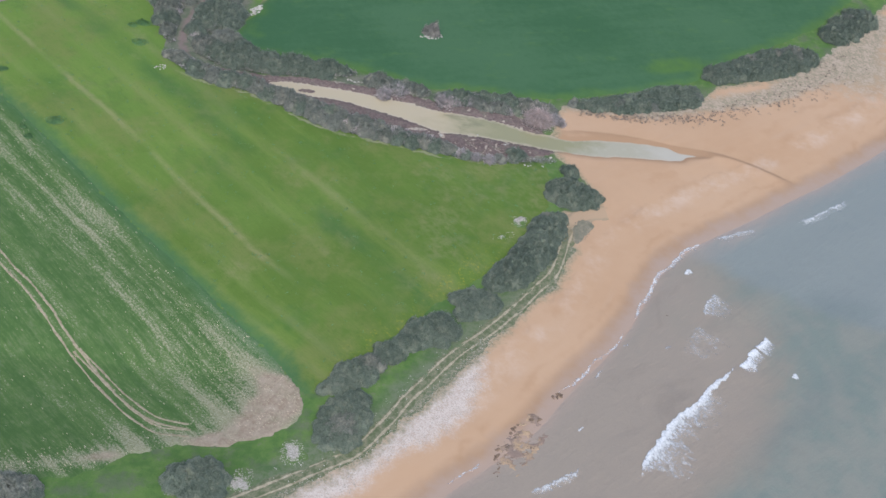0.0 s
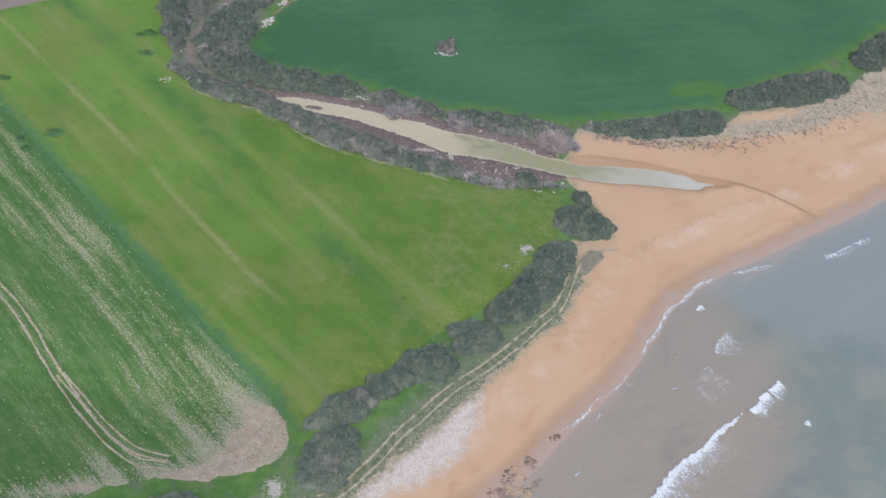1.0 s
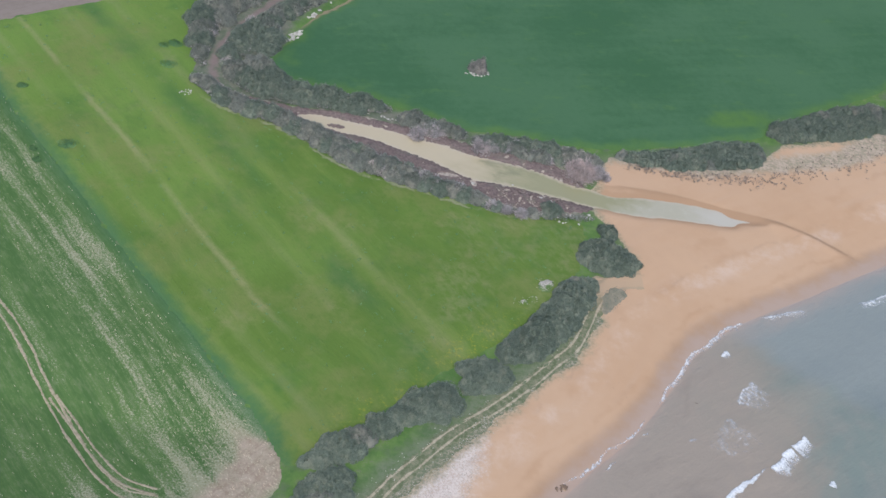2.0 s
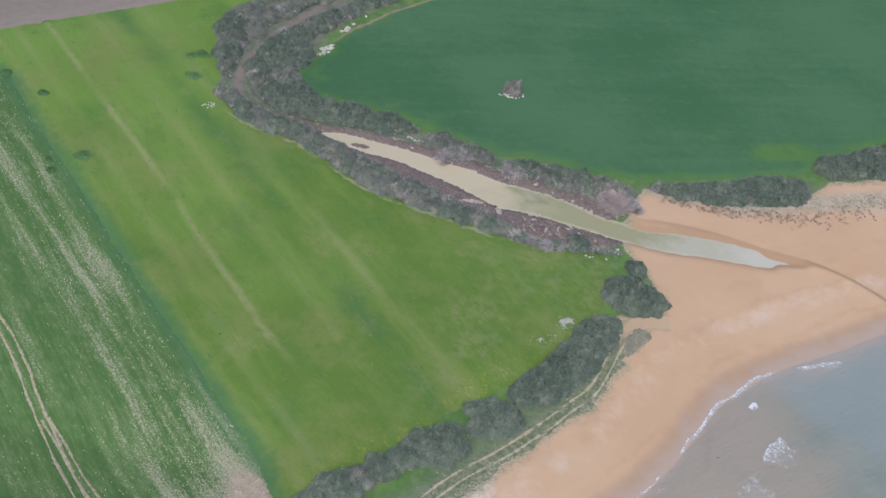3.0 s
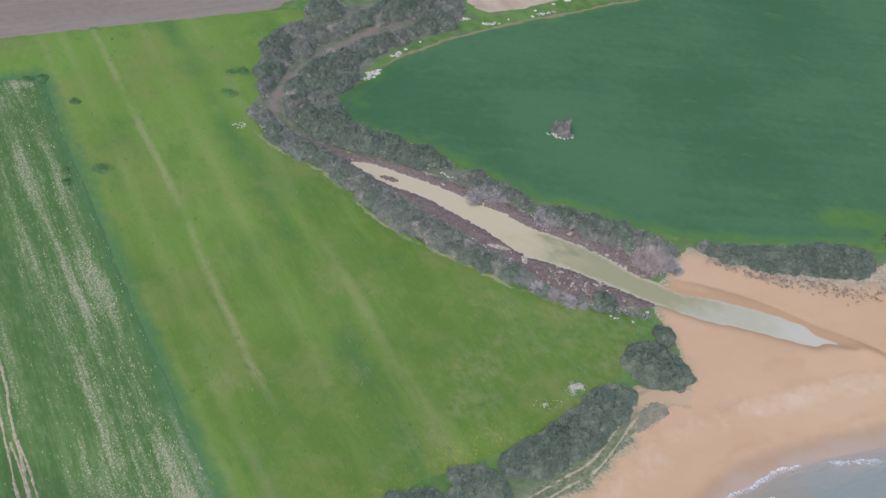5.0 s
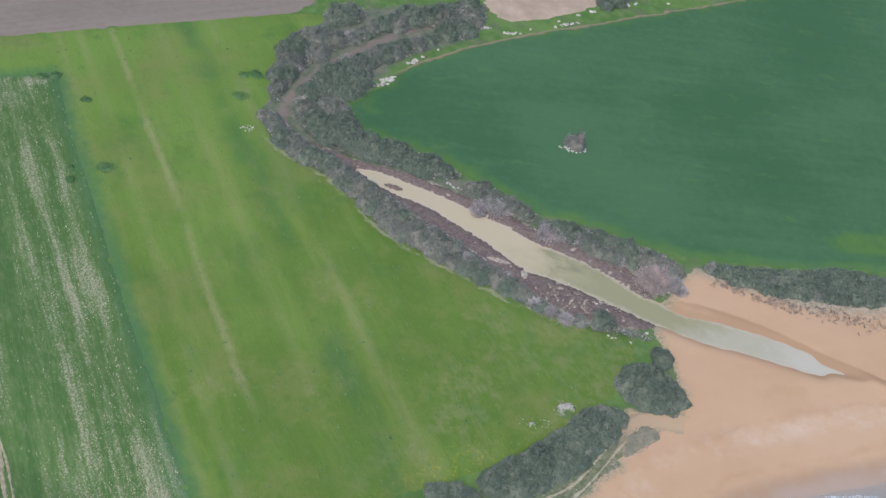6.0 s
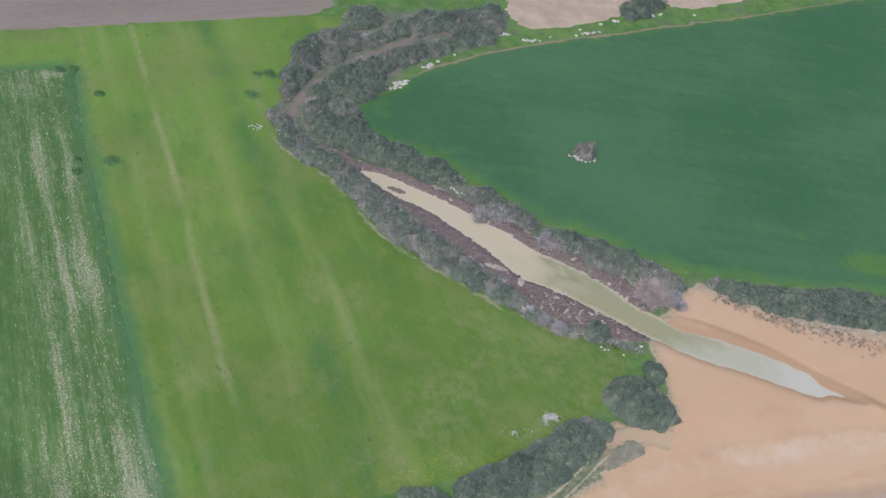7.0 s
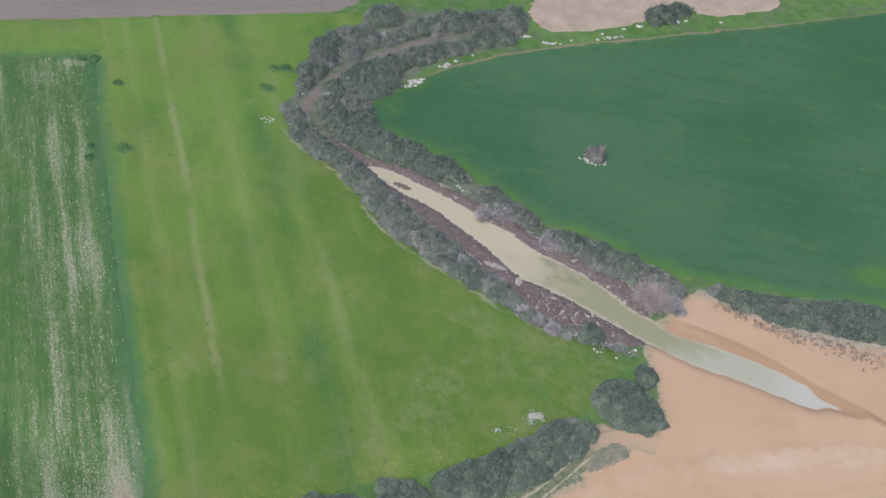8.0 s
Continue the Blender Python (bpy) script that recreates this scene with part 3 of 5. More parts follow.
def near_line(x, y, line, closed):
    """Distance to a line, and the same with a sign for its side (left of its run is positive)."""
    best, sign = np.full(x.shape, 1e9), np.ones(x.shape)
    ends = zip(line, np.roll(line, -1, 0)) if closed else zip(line[:-1], line[1:])
    for (ax, ay), (bx, by) in ends:
        dx, dy = bx - ax, by - ay
        t = np.clip(((x - ax) * dx + (y - ay) * dy) / (dx * dx + dy * dy + 1e-9), 0, 1)
        d = np.hypot(x - ax - t * dx, y - ay - t * dy)
        closer = d < best
        best = np.where(closer, d, best)
        sign = np.where(closer, np.where(dx * (y - ay) - dy * (x - ax) > 0, 1.0, -1.0), sign)
    return best, best * sign


def inside(x, y, poly):
    """Metres inside an outline (minus: outside)."""
    d, _ = near_line(x, y, poly, True)
    hit = np.zeros(x.shape, bool)
    for (ax, ay), (bx, by) in zip(poly, np.roll(poly, -1, 0)):
        if ay != by:
            hit ^= ((ay > y) != (by > y)) & (x < (bx - ax) * (y - ay) / (by - ay) + ax)
    return np.where(hit, d, -d)


R_SEA, R_SAND, R_RIVER, R_BANK, R_STUB, R_CROP, R_FAR, R_PLOUGH, R_PEB = [rounded(p) for p in (SEA, SAND, RIVER, BANK, STUB, CROP, FARF, PLOUGH, PEBBLES)]


def ease(v, low, high):
    t = np.clip((v - low) / (high - low), 0, 1)
    return t * t * (3 - 2 * t)


def waves(x, y, size, seed):
    """Smooth random relief, about -1 to 1."""
    r = np.random.RandomState(seed)
    out = np.zeros(x.shape)
    for k in range(7):
        a, f, ph = r.uniform(0, 6.28), 6.28 / size * r.uniform(0.6, 1.7), r.uniform(0, 6.28)
        out += np.sin((x * math.cos(a) + y * math.sin(a)) * f + ph + 1.3 * np.sin((y * math.cos(a) - x * math.sin(a)) * f * 0.7 + ph))
    return out / 3.5


SEA_LEVEL, POOL_LEVEL = -0.6, -0.25


def ground_z(x, y):
    shore = inside(x, y, R_SEA)
    z = np.where(shore < 0, SEA_LEVEL * (1 - np.minimum(-shore / 15.0, 1)), np.maximum(SEA_LEVEL - 0.05 * shore, -4.0))
    z = z + 0.06 * waves(x, y, 22, 3) * ease(-shore, 0, 8)
    # the stubble field falls away gently towards the south-west
    z = z - (0.055 * np.clip(152 - y, 0, 75) + 0.02 * np.clip(114 - y, 0, 12) ** 1.8) * ease(-x, -8, 10) * ease(y, 74, 104) * ease(x, -260, -120)
    pool = inside(x, y, R_RIVER)
    return np.where(pool > -1.5, np.minimum(z, POOL_LEVEL - 0.03 - 0.22 * pool), z)


def axis(low, high, step, far):
    """Even steps in the middle, growing outside."""
    a = list(np.arange(low, high + step / 2, step))
    s = step
    while a[-1] < far[1]:
        s *= 1.45
        a.append(a[-1] + s)
    s = step
    while a[0] > far[0]:
        s *= 1.45
        a.insert(0, a[0] - s)
    return np.array(a)


def surface(name, xs, ys, z, keep, material, attributes=None):
    """A height sheet over the grid xs, ys (z and keep: arrays of its shape)."""
    ny, nx = z.shape
    gx, gy = np.meshgrid(xs, ys) if np.ndim(xs) == 1 else (xs, ys)
    idx = np.arange(nx * ny).reshape(ny, nx)
    quads = np.stack([idx[:-1, :-1], idx[:-1, 1:], idx[1:, 1:], idx[1:, :-1]], -1).reshape(-1, 4)
    quads = quads[keep.ravel()[quads].any(1)]
    used = np.unique(quads)
    back = np.zeros(nx * ny, int)
    back[used] = np.arange(len(used))
    verts = np.stack([gx.ravel(), gy.ravel(), z.ravel()], 1)[used]
    me = bpy.data.meshes.new(name)
    me.vertices.add(len(verts))
    me.vertices.foreach_set("co", verts.ravel())
    me.loops.add(len(quads) * 4)
    me.loops.foreach_set("vertex_index", back[quads].ravel())
    me.polygons.add(len(quads))
    me.polygons.foreach_set("loop_start", np.arange(0, len(quads) * 4, 4))
    me.polygons.foreach_set("use_smooth", np.ones(len(quads), bool))
    me.update(calc_edges=True)
    for key, values in (attributes or {}).items():
        me.attributes.new(key, "FLOAT", "POINT").data.foreach_set("value", values.ravel()[used].astype(np.float32))
    me.materials.append(material)
    return new(name, me)


def grid(x0, x1, y0, y1, step):
    xs, ys = np.arange(x0, x1, step), np.arange(y0, y1, step)
    gx, gy = np.meshgrid(xs, ys)
    return xs, ys, gx, gy


# ---------------------------------------------------------------- ground, fields, beach, water
xs, ys = axis(-95, 150, 0.9, (-3500, 3500)), axis(55, 285, 0.9, (-3500, 3500))
gx, gy = np.meshgrid(xs, ys)
path_d, _ = near_line(gx, gy, rounded(PATH_UP, False), False)
ground = surface("ground", xs, ys, ground_z(gx, gy), np.ones(gx.shape, bool), M_SCRUB,
                 {"sand": np.clip(-inside(gx, gy, R_SAND), -20, 20), "bank": np.clip(inside(gx, gy, R_BANK), -5, 5), "path": 0.95 - path_d,
                  "thicket": np.clip(np.max([inside(gx, gy, rounded(p)) for p in (THICKET_UP, THICKET_LEFT, THICKET_RIGHT)], 0), -4, 4)})
tagged(ground, "flat coastal ground with rough grass, grit and mud", "ground", kind="structure")


def field(name, poly, box, step, height, material, label, category, extra=None, ragged=0.25, grow=0.0, slope=0.8):
    """A low stand of plants: a sheet that comes out of the ground along the field's edge."""
    fx, fy, x, y = grid(*box, step)
    d = inside(x, y, poly) + grow + ragged * waves(x, y, 3.0, 11) + ragged * waves(x, y, 9.0, 12) + 0.7 * ragged * waves(x, y, 1.4, 13)
    z = ground_z(x, y) + np.where(d > 0, height * ease(d, 0, slope) + 0.012, -0.25 * ease(-d, 0, 0.8) + 0.012)
    z = z + 0.05 * waves(x, y, 14, 5) * ease(d, 0, 1)
    attributes = {"edge": np.clip(d, -5, 30)}
    for key, make in (extra or {}).items():
        attributes[key] = make(x, y)
    ob = surface(name, fx, fy, z, d > -0.9, material, attributes)
    return tagged(ob, label, category, kind="structure")


def blob(cx, cy, rx, ry, turn=0.0):
    c, s = math.cos(radians(turn)), math.sin(radians(turn))
    return lambda x, y: np.exp(-(((x - cx) * c + (y - cy) * s) / rx) ** 2 - (((y - cy) * c - (x - cx) * s) / ry) ** 2)


field("crop_field", R_CROP, (-100, 45, 60, 206), 0.7, 0.22, M_CROP, "bright green young cereal crop with faint drill lines", "crop field", grow=0.9, slope=3.2, extra={
      "seam": lambda x, y: np.clip(-inside(x, y, R_STUB), -2, 12),
      "flower": lambda x, y: np.clip(1.1 * blob(26, 123.5, 9, 2.6, 48)(x, y) + 0.7 * blob(12, 108, 9, 2.0, 48)(x, y), 0, 1)})
field("stubble_field", R_STUB, (-100, 6, 45, 168), 0.6, 0.10, M_STUB, "patchy thin green crop with pale straw stubble streaks", "stubble field",
      {"headland": lambda x, y: np.clip(1.15 * blob(-2.2, 93.8, 9.5, 6.6, 55)(x, y) + 0.75 * blob(-9, 88.6, 9, 2.2)(x, y) + 0.55 * blob(-4.5, 103, 9, 2.4, -46)(x, y) + 0.42 * blob(-18.5, 84.5, 4, 2.5)(x, y) + 0.62 * blob(-30, 82, 8, 1.8, 16)(x, y) + 0.5 * blob(-22, 84.6, 5, 1.6, 20)(x, y)
                                        + 0.55 * blob(-62.5, 162.5, 3, 1.6, 45)(x, y), 0, 1)})
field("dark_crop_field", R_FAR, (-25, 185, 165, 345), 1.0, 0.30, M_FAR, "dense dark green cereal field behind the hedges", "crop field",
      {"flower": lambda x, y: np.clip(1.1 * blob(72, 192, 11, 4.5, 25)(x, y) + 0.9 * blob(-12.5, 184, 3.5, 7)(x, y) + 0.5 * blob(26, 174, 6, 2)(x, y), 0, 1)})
field("ploughed_field", R_PLOUGH, (-120, -25, 110, 250), 1.0, 0.06, M_SOIL, "bare grey-brown ploughed soil with faint furrows", "ploughed field")

fx, fy, x, y = grid(-40, 175, 45, 275, 0.5)
d = inside(x, y, R_SAND) + 0.22 * waves(x, y, 1.9, 21) + 0.25 * waves(x, y, 4.1, 24) + 0.4 * waves(x, y, 11, 22)
shore = inside(x, y, R_SEA)
pool = inside(x, y, R_RIVER)
scarp_d, scarp_s = near_line(x, y, rounded(SCARP, False), False)
edge_n = near_line(x, y, np.array([(47, 173.5), (63, 174), (76, 179), (92, 186), (110, 202), (130, 225)], float), False)[0]
z = ground_z(x, y) + np.where(d > 0, 0.06 * ease(d, 0, 1.2) + 0.008, -0.2 * ease(-d, 0, 0.8) + 0.008)
z = z + 0.24 * ease(-scarp_s, -0.35, 0.35) * np.exp(-(scarp_d / 2.2) ** 2) * ease(x, 70, 76) * (1 - ease(x, 86, 90)) + 0.03 * waves(x, y, 5, 23) * ease(-shore, 1, 6)
between = ease(-scarp_s, -0.2, 0.2) * np.exp(-(scarp_d / 2.6) ** 2) * ease(x, 42, 46) * (1 - 0.75 * ease(x, 70, 80))
# the last term darkens a narrow line along the scarp
wet = np.clip(0.75 * np.exp(-(np.clip(-shore, 0, None) / 3.2) ** 2) + 0.62 * np.exp(-(np.clip(-pool, 0, None) / 0.9) ** 2) + 0.62 * between + 0.75 * np.exp(-((scarp_d + 0.15) / 0.75) ** 2) * ease(x, 47, 54) * (1 - ease(x, 85, 89)), 0, 1)
beach = surface("beach", fx, fy, z, (d > -0.9) & (shore < 25), M_SAND, {
    "shore": shore, "wet": wet, "edge": np.clip(d, -3, 10), "pebble": np.clip(inside(x, y, R_PEB), -3, 3) / 1.5, "dune": np.exp(-(edge_n / 3.0) ** 2) + 1.0 * np.exp(-(np.hypot(x - 113, y - 205) / 17) ** 2)})
tagged(beach, "orange-beige sandy beach, damp and darker at the water", "beach", kind="structure")

xs, ys = axis(15, 150, 0.7, (-3500, 3500)), axis(70, 200, 0.7, (-3500, 3500))
gx, gy = np.meshgrid(xs, ys)
shore = inside(gx, gy, R_SEA)


def sea_z(x, y):
    out = inside(x, y, R_SEA)
    swell = 0.10 * np.sin(out * 0.55 + 0.8 * waves(x, y, 30, 31)) + 0.04 * waves(x, y, 6, 32)
    return SEA_LEVEL + ease(out, 2, 14) * swell * (1 - ease(out, 120, 400))


sea = surface("sea", xs, ys, sea_z(gx, gy), shore > -2.5, M_SEA, {"shore": np.clip(shore, -3, 200), 
    # lilac marks where the sky's reflection is coloured in
    "silt": np.clip(1.15 * blob(51, 100, 34, 15, 47)(gx, gy) + 0.9 * blob(33, 79, 14, 11, 45)(gx, gy) + 0.45 * blob(62, 128, 12, 7, 55)(gx, gy) + 0.35 * blob(60, 97, 22, 11, 30)(gx, gy), 0, 1.1), "lilac": ease(0.45 * gx + gy + 5 * waves(gx, gy, 40, 35), 152, 176),
    "deep": np.clip(blob(74, 100.5, 12, 2.2, 47)(gx, gy) + 0.8 * blob(92, 124, 14, 4, -20)(gx, gy), 0, 1)})
tagged(sea, "shallow sandy-brown to grey-blue sea water", "sea", kind="structure")

fx, fy, x, y = grid(-12, 80, 154, 172, 0.25)
pool = inside(x, y, R_RIVER) + (0.12 * waves(x, y, 2.2, 41) + 0.08 * waves(x, y, 0.9, 42)) * ease(-x, -76, -60)
river = surface("river", fx, fy, np.full(x.shape, POOL_LEVEL) - 0.15 * ease(-pool, 0.1, 1.0), pool > -1.0, M_RIVER, {"pool": pool})
tagged(river, "silty cream-green still stream water ending in the sand", "river", kind="structure")


def strip(name, line, half, step_s, step_w, rise, material, label, category, kind="structure", base=ground_z, extra=None):
    """A sheet along a line; rise(s, w, x, y) is its height above the base."""
    p = rounded(line, False)
    seg = np.hypot(*np.diff(p, axis=0).T)
    run = np.r_[0, np.cumsum(seg)]
    s = np.arange(0, run[-1], step_s)
    cx, cy = np.interp(s, run, p[:, 0]), np.interp(s, run, p[:, 1])
    tx, ty = np.gradient(cx), np.gradient(cy)
    n = np.hypot(tx, ty)
    w = np.arange(half[0], half[1] + step_w / 2, step_w)
    x = cx[:, None] - (ty / n)[:, None] * w[None]
    y = cy[:, None] + (tx / n)[:, None] * w[None]
    S, W = np.meshgrid(s, w, indexing="ij")
    up = rise(S, W, x, y)
    ob = surface(name, x, y, base(x, y) + up, up > -0.05, material, {key: make(S, W, x, y) for key, make in (extra or {}).items()})
    if ob.data.polygons and ob.data.polygons[0].normal.z < 0:
        ob.data.flip_normals()
    return tagged(ob, label, category, kind=kind)


def two_ruts(gauge, width, lift, seed):
    """Two shallow wheel ruts, broken here and there."""
    def rise(s, w, x, y):
        d = np.abs(np.abs(w + 0.10 * waves(x, y, 9, seed)) - gauge / 2)
        wide = width * (1.0 + 0.35 * waves(s, w * 3, 6, seed + 1))
        return lift + 0.05 * (1 - d / np.maximum(wide, 0.05)) + 0.018 * waves(x, y, 0.8, seed + 2) + 0.012 * waves(x, y, 0.35, seed + 4) - 0.03 * ease(waves(s, w, 9, seed + 3), 0.5, 1.3)
    return rise


def on_sand(x, y):
    """The beach where there is sand, else the ground."""
    return ground_z(x, y) + 0.085 * ease(inside(x, y, R_SAND), -0.3, 1.0) + 0.03 * waves(x, y, 5, 23)


TRACK_END = float(np.hypot(*np.diff(rounded(TRACK, False), axis=0).T).sum())


def worn(s, w, x, y):
    """How bare the track is: two wheel ruts, spreading into a sandy fan at its end."""
    fan = ease(s, TRACK_END - 13.0, TRACK_END - 5.0)
    side = w + 0.12 * waves(x, y, 9, 51)
    rut = np.exp(-((np.abs(side) - 0.65) / (0.19 + 0.07 * waves(x, y, 5, 52))) ** 2) * (0.86 + 0.22 * waves(x, y, 3.0, 53))
    return np.maximum(rut, fan * np.exp(-((np.abs(side) / (1.45 + 0.2 * waves(x, y, 3, 54))) ** 4)))


def track_rise(s, w, x, y):
    half = 1.15 + 0.5 * ease(s, TRACK_END - 15.0, TRACK_END - 9.0) + 0.16 * waves(x, y, 2.6, 55) + 0.10 * waves(x, y, 1.1, 56)
    return 0.05 * np.clip((half - np.abs(w)) / 0.35, -3, 1) - 0.035 * worn(s, w, x, y) + 0.01 * waves(x, y, 0.8, 57)


strip("beach_track", TRACK, (-1.9, 1.9), 0.3, 0.1, track_rise, M_SANDY, "pair of pale wheel ruts with grass between, along the beach", "dirt track", base=on_sand, extra={"worn": worn, "fan": lambda s, w, x, y: ease(s, TRACK_END - 15.0, TRACK_END - 6.0)})
field_top = lambda x, y: ground_z(x, y) + 0.112 + 0.05 * waves(x, y, 14, 5)
strip("tractor_track", TRACTOR, (-1.8, 1.8), 0.25, 0.06, two_ruts(1.22, 0.16, 0.0, 61), M_RUT, "pale tractor ruts curving across the stubble", "dirt track", base=field_top)
strip("tractor_track", TRACTOR_B, (-1.6, 1.6), 0.25, 0.06, two_ruts(0.95, 0.14, 0.004, 66), M_RUT, "second pair of pale tractor ruts", "dirt track", base=field_top)

# ---------------------------------------------------------------- surf


def surf(name, line, seaward, dense, label, front=0.35, seed=71, crest=0.25, scallop=0.5, bright=0.7):
    """Foam behind a wave crest that runs along the line; seaward(s01) is its depth in metres."""
    def parts(s, w, x, y):
        s01 = s / max(s.max(), 1e-6)
        ends = ease(s01, 0.0, 0.16) * ease(1 - s01, 0.0, 0.16)
        depth = np.maximum(seaward(s01) * (0.25 + 0.75 * ends) * (1 + 0.22 * waves(s, s * 0, 1.7, seed + 7)), 0.05)
        fw = w + 0.55 * np.abs(np.sin(s * 0.34 + seed)) * scallop + 0.15 * waves(x, y, 2.8, seed + 3) + 0.10 * waves(x, y, 1.0, seed + 4)
        k = -fw / depth                      # 0 at the crest, 1 at the foam's end
        body = np.where(k >= 0, 0.36 + bright * np.exp(-np.abs(k) * depth / 0.6) - 0.25 * k - 1.0 * ease(k, 0.55, 1.05), 0.36 + bright - 1.6 * fw / front)
        return np.clip(body, -1, 1) * dense - 0.9 * (1 - ends) ** 2, fw

    def rise(s, w, x, y):
        body, fw = parts(s, w, x, y)
        return np.where(body > -0.75, 0.05 + crest * np.exp(-((fw + 0.3) / 0.5) ** 2) * ease(body, -0.3, 0.6), -0.2)
    return strip(name, line, (-1.1 * float(np.max(seaward(np.linspace(0, 1, 20)))) - 0.4, 0.8), 0.2, 0.2, rise, M_FOAM, label, "wave", base=sea_z, extra={"dense": lambda *a: parts(*a)[0]})


surf("breaking_wave", [(48.1, 87.6), (49.6, 90.8), (51.8, 94.4), (53.9, 97.2), (57.1, 100.6), (60.1, 103.1), (62.5, 106.0), (65.8, 109.2), (67.3, 110.4)],
     lambda s: 8.5 * np.exp(-((s - 0.16) / 0.22) ** 2) + 3.6 * np.exp(-((s - 0.5) / 0.16) ** 2) + 0.9, 1.14, "long white breaking wave crest with trailing foam", scallop=0.6)
surf("breaking_wave", [(67.4, 110.2), (69.0, 111.6), (69.8, 112.7)], lambda s: 3.4 + 0 * s, 1.30, "short white puff of a breaking wave", seed=77)
surf("breaking_wave", [(69.4, 112.6), (70.6, 113.6), (71.2, 114.4)], lambda s: 2.8 + 0 * s, 1.30, "short white puff of a breaking wave", seed=78)
surf("breaking_wave", [(71.0, 114.6), (72.4, 115.8), (73.4, 117.0)], lambda s: 4.2 - 1.2 * s, 1.30, "short white end of a breaking wave", seed=79)
surf("foam_patch", [(64.0, 120.2), (64.4, 122.4), (65.4, 124.6), (67.0, 126.6)], lambda s: 6.4 + 0.6 * s, 0.86, "thin white foam patch of a spent wave", seed=81, bright=0.25, crest=0.1, scallop=1.2)
surf("foam_line", [(86.4, 146.4), (90, 148.6), (94, 151.4), (99, 155.2)], lambda s: 2.6 - 1.2 * s, 0.62, "white foam line of a small wave", seed=91)
surf("foam_line", [(69.0, 139.3), (73, 141.1), (78.5, 143.2)], lambda s: 1.8 + 0 * s, 0.50, "white foam line close to the beach", seed=95)
surf("swash_foam", [(51.2, 116.5), (54.7, 123.8), (57.6, 128.8), (62.5, 134.9), (68, 139.2)], lambda s: 0.9 + 0.5 * s, 0.80, "thin white swash line at the edge of the sand", seed=99, front=0.25, crest=0.04, bright=0.42, scallop=1.0)
surf("swash_foam", [(32.4, 83.6), (36.2, 86.0), (40.6, 89.0)], lambda s: 1.6 + 0 * s, 0.78, "thin white swash line beside the wet rocks", seed=103, front=0.25, bright=0.45)
surf("swash_foam", [(21.3, 83.9), (23.9, 86.2), (27.0, 88.3)], lambda s: 0.5 + 0 * s, 0.66, "very thin broken swash line on wet sand", seed=104, front=0.2, crest=0.02, bright=0.42)
surf("swash_foam", [(36.6, 99.4), (40.8, 104.3), (46.8, 110.8), (51.0, 116.4)], lambda s: 0.6 + 0 * s, 0.66, "very thin broken swash line on wet sand", seed=131, front=0.2, crest=0.02, bright=0.42, scallop=1.2)
for ax, ay, bx, by in ((40.6, 94.6, 41.6, 95.8), (44.2, 104.6, 45.6, 106.8), (49.6, 111.7, 50.6, 112.6), (56.5, 112.0, 57.2, 113.2)):
    surf("foam_fleck", [(ax, ay), ((ax + bx) / 2, (ay + by) / 2), (bx, by)], lambda s: 0.3 + 0 * s, 0.52, "small white foam fleck on the shallows", seed=113)
surf("foam_patch", [(58.6, 111.6), (60.0, 114.6), (63.0, 118.6)], lambda s: 7.5 + 0 * s, 0.72, "faint foam streaks behind a spent wave", seed=121, bright=0.0, crest=0.03)
surf("foam_patch", [(57.6, 97.6), (60.0, 101.6), (62.6, 105.6)], lambda s: 4.6 + 0 * s, 0.72, "faint foam streaks behind the breaker", seed=127, bright=0.0, crest=0.03)
surf("whitecap", [(75.5, 108.8), (76.0, 109.4), (76.7, 109.8)], lambda s: 1.0 + 0 * s, 1.1, "small white cap on open water", seed=109)
surf("whitecap", [(62.4, 129.4), (63.0, 130.4), (63.8, 131.0)], lambda s: 1.6 + 0 * s, 1.0, "small white cap near the shore", seed=107)

# ---------------------------------------------------------------- plants


def mesh_of(name, verts, faces, material, smooth=False):
    me = bpy.data.meshes.new(name)
    me.from_pydata(verts, [], faces)
    if smooth:
        me.polygons.foreach_set("use_smooth", [True] * len(me.polygons))
    me.materials.append(material)
    return me


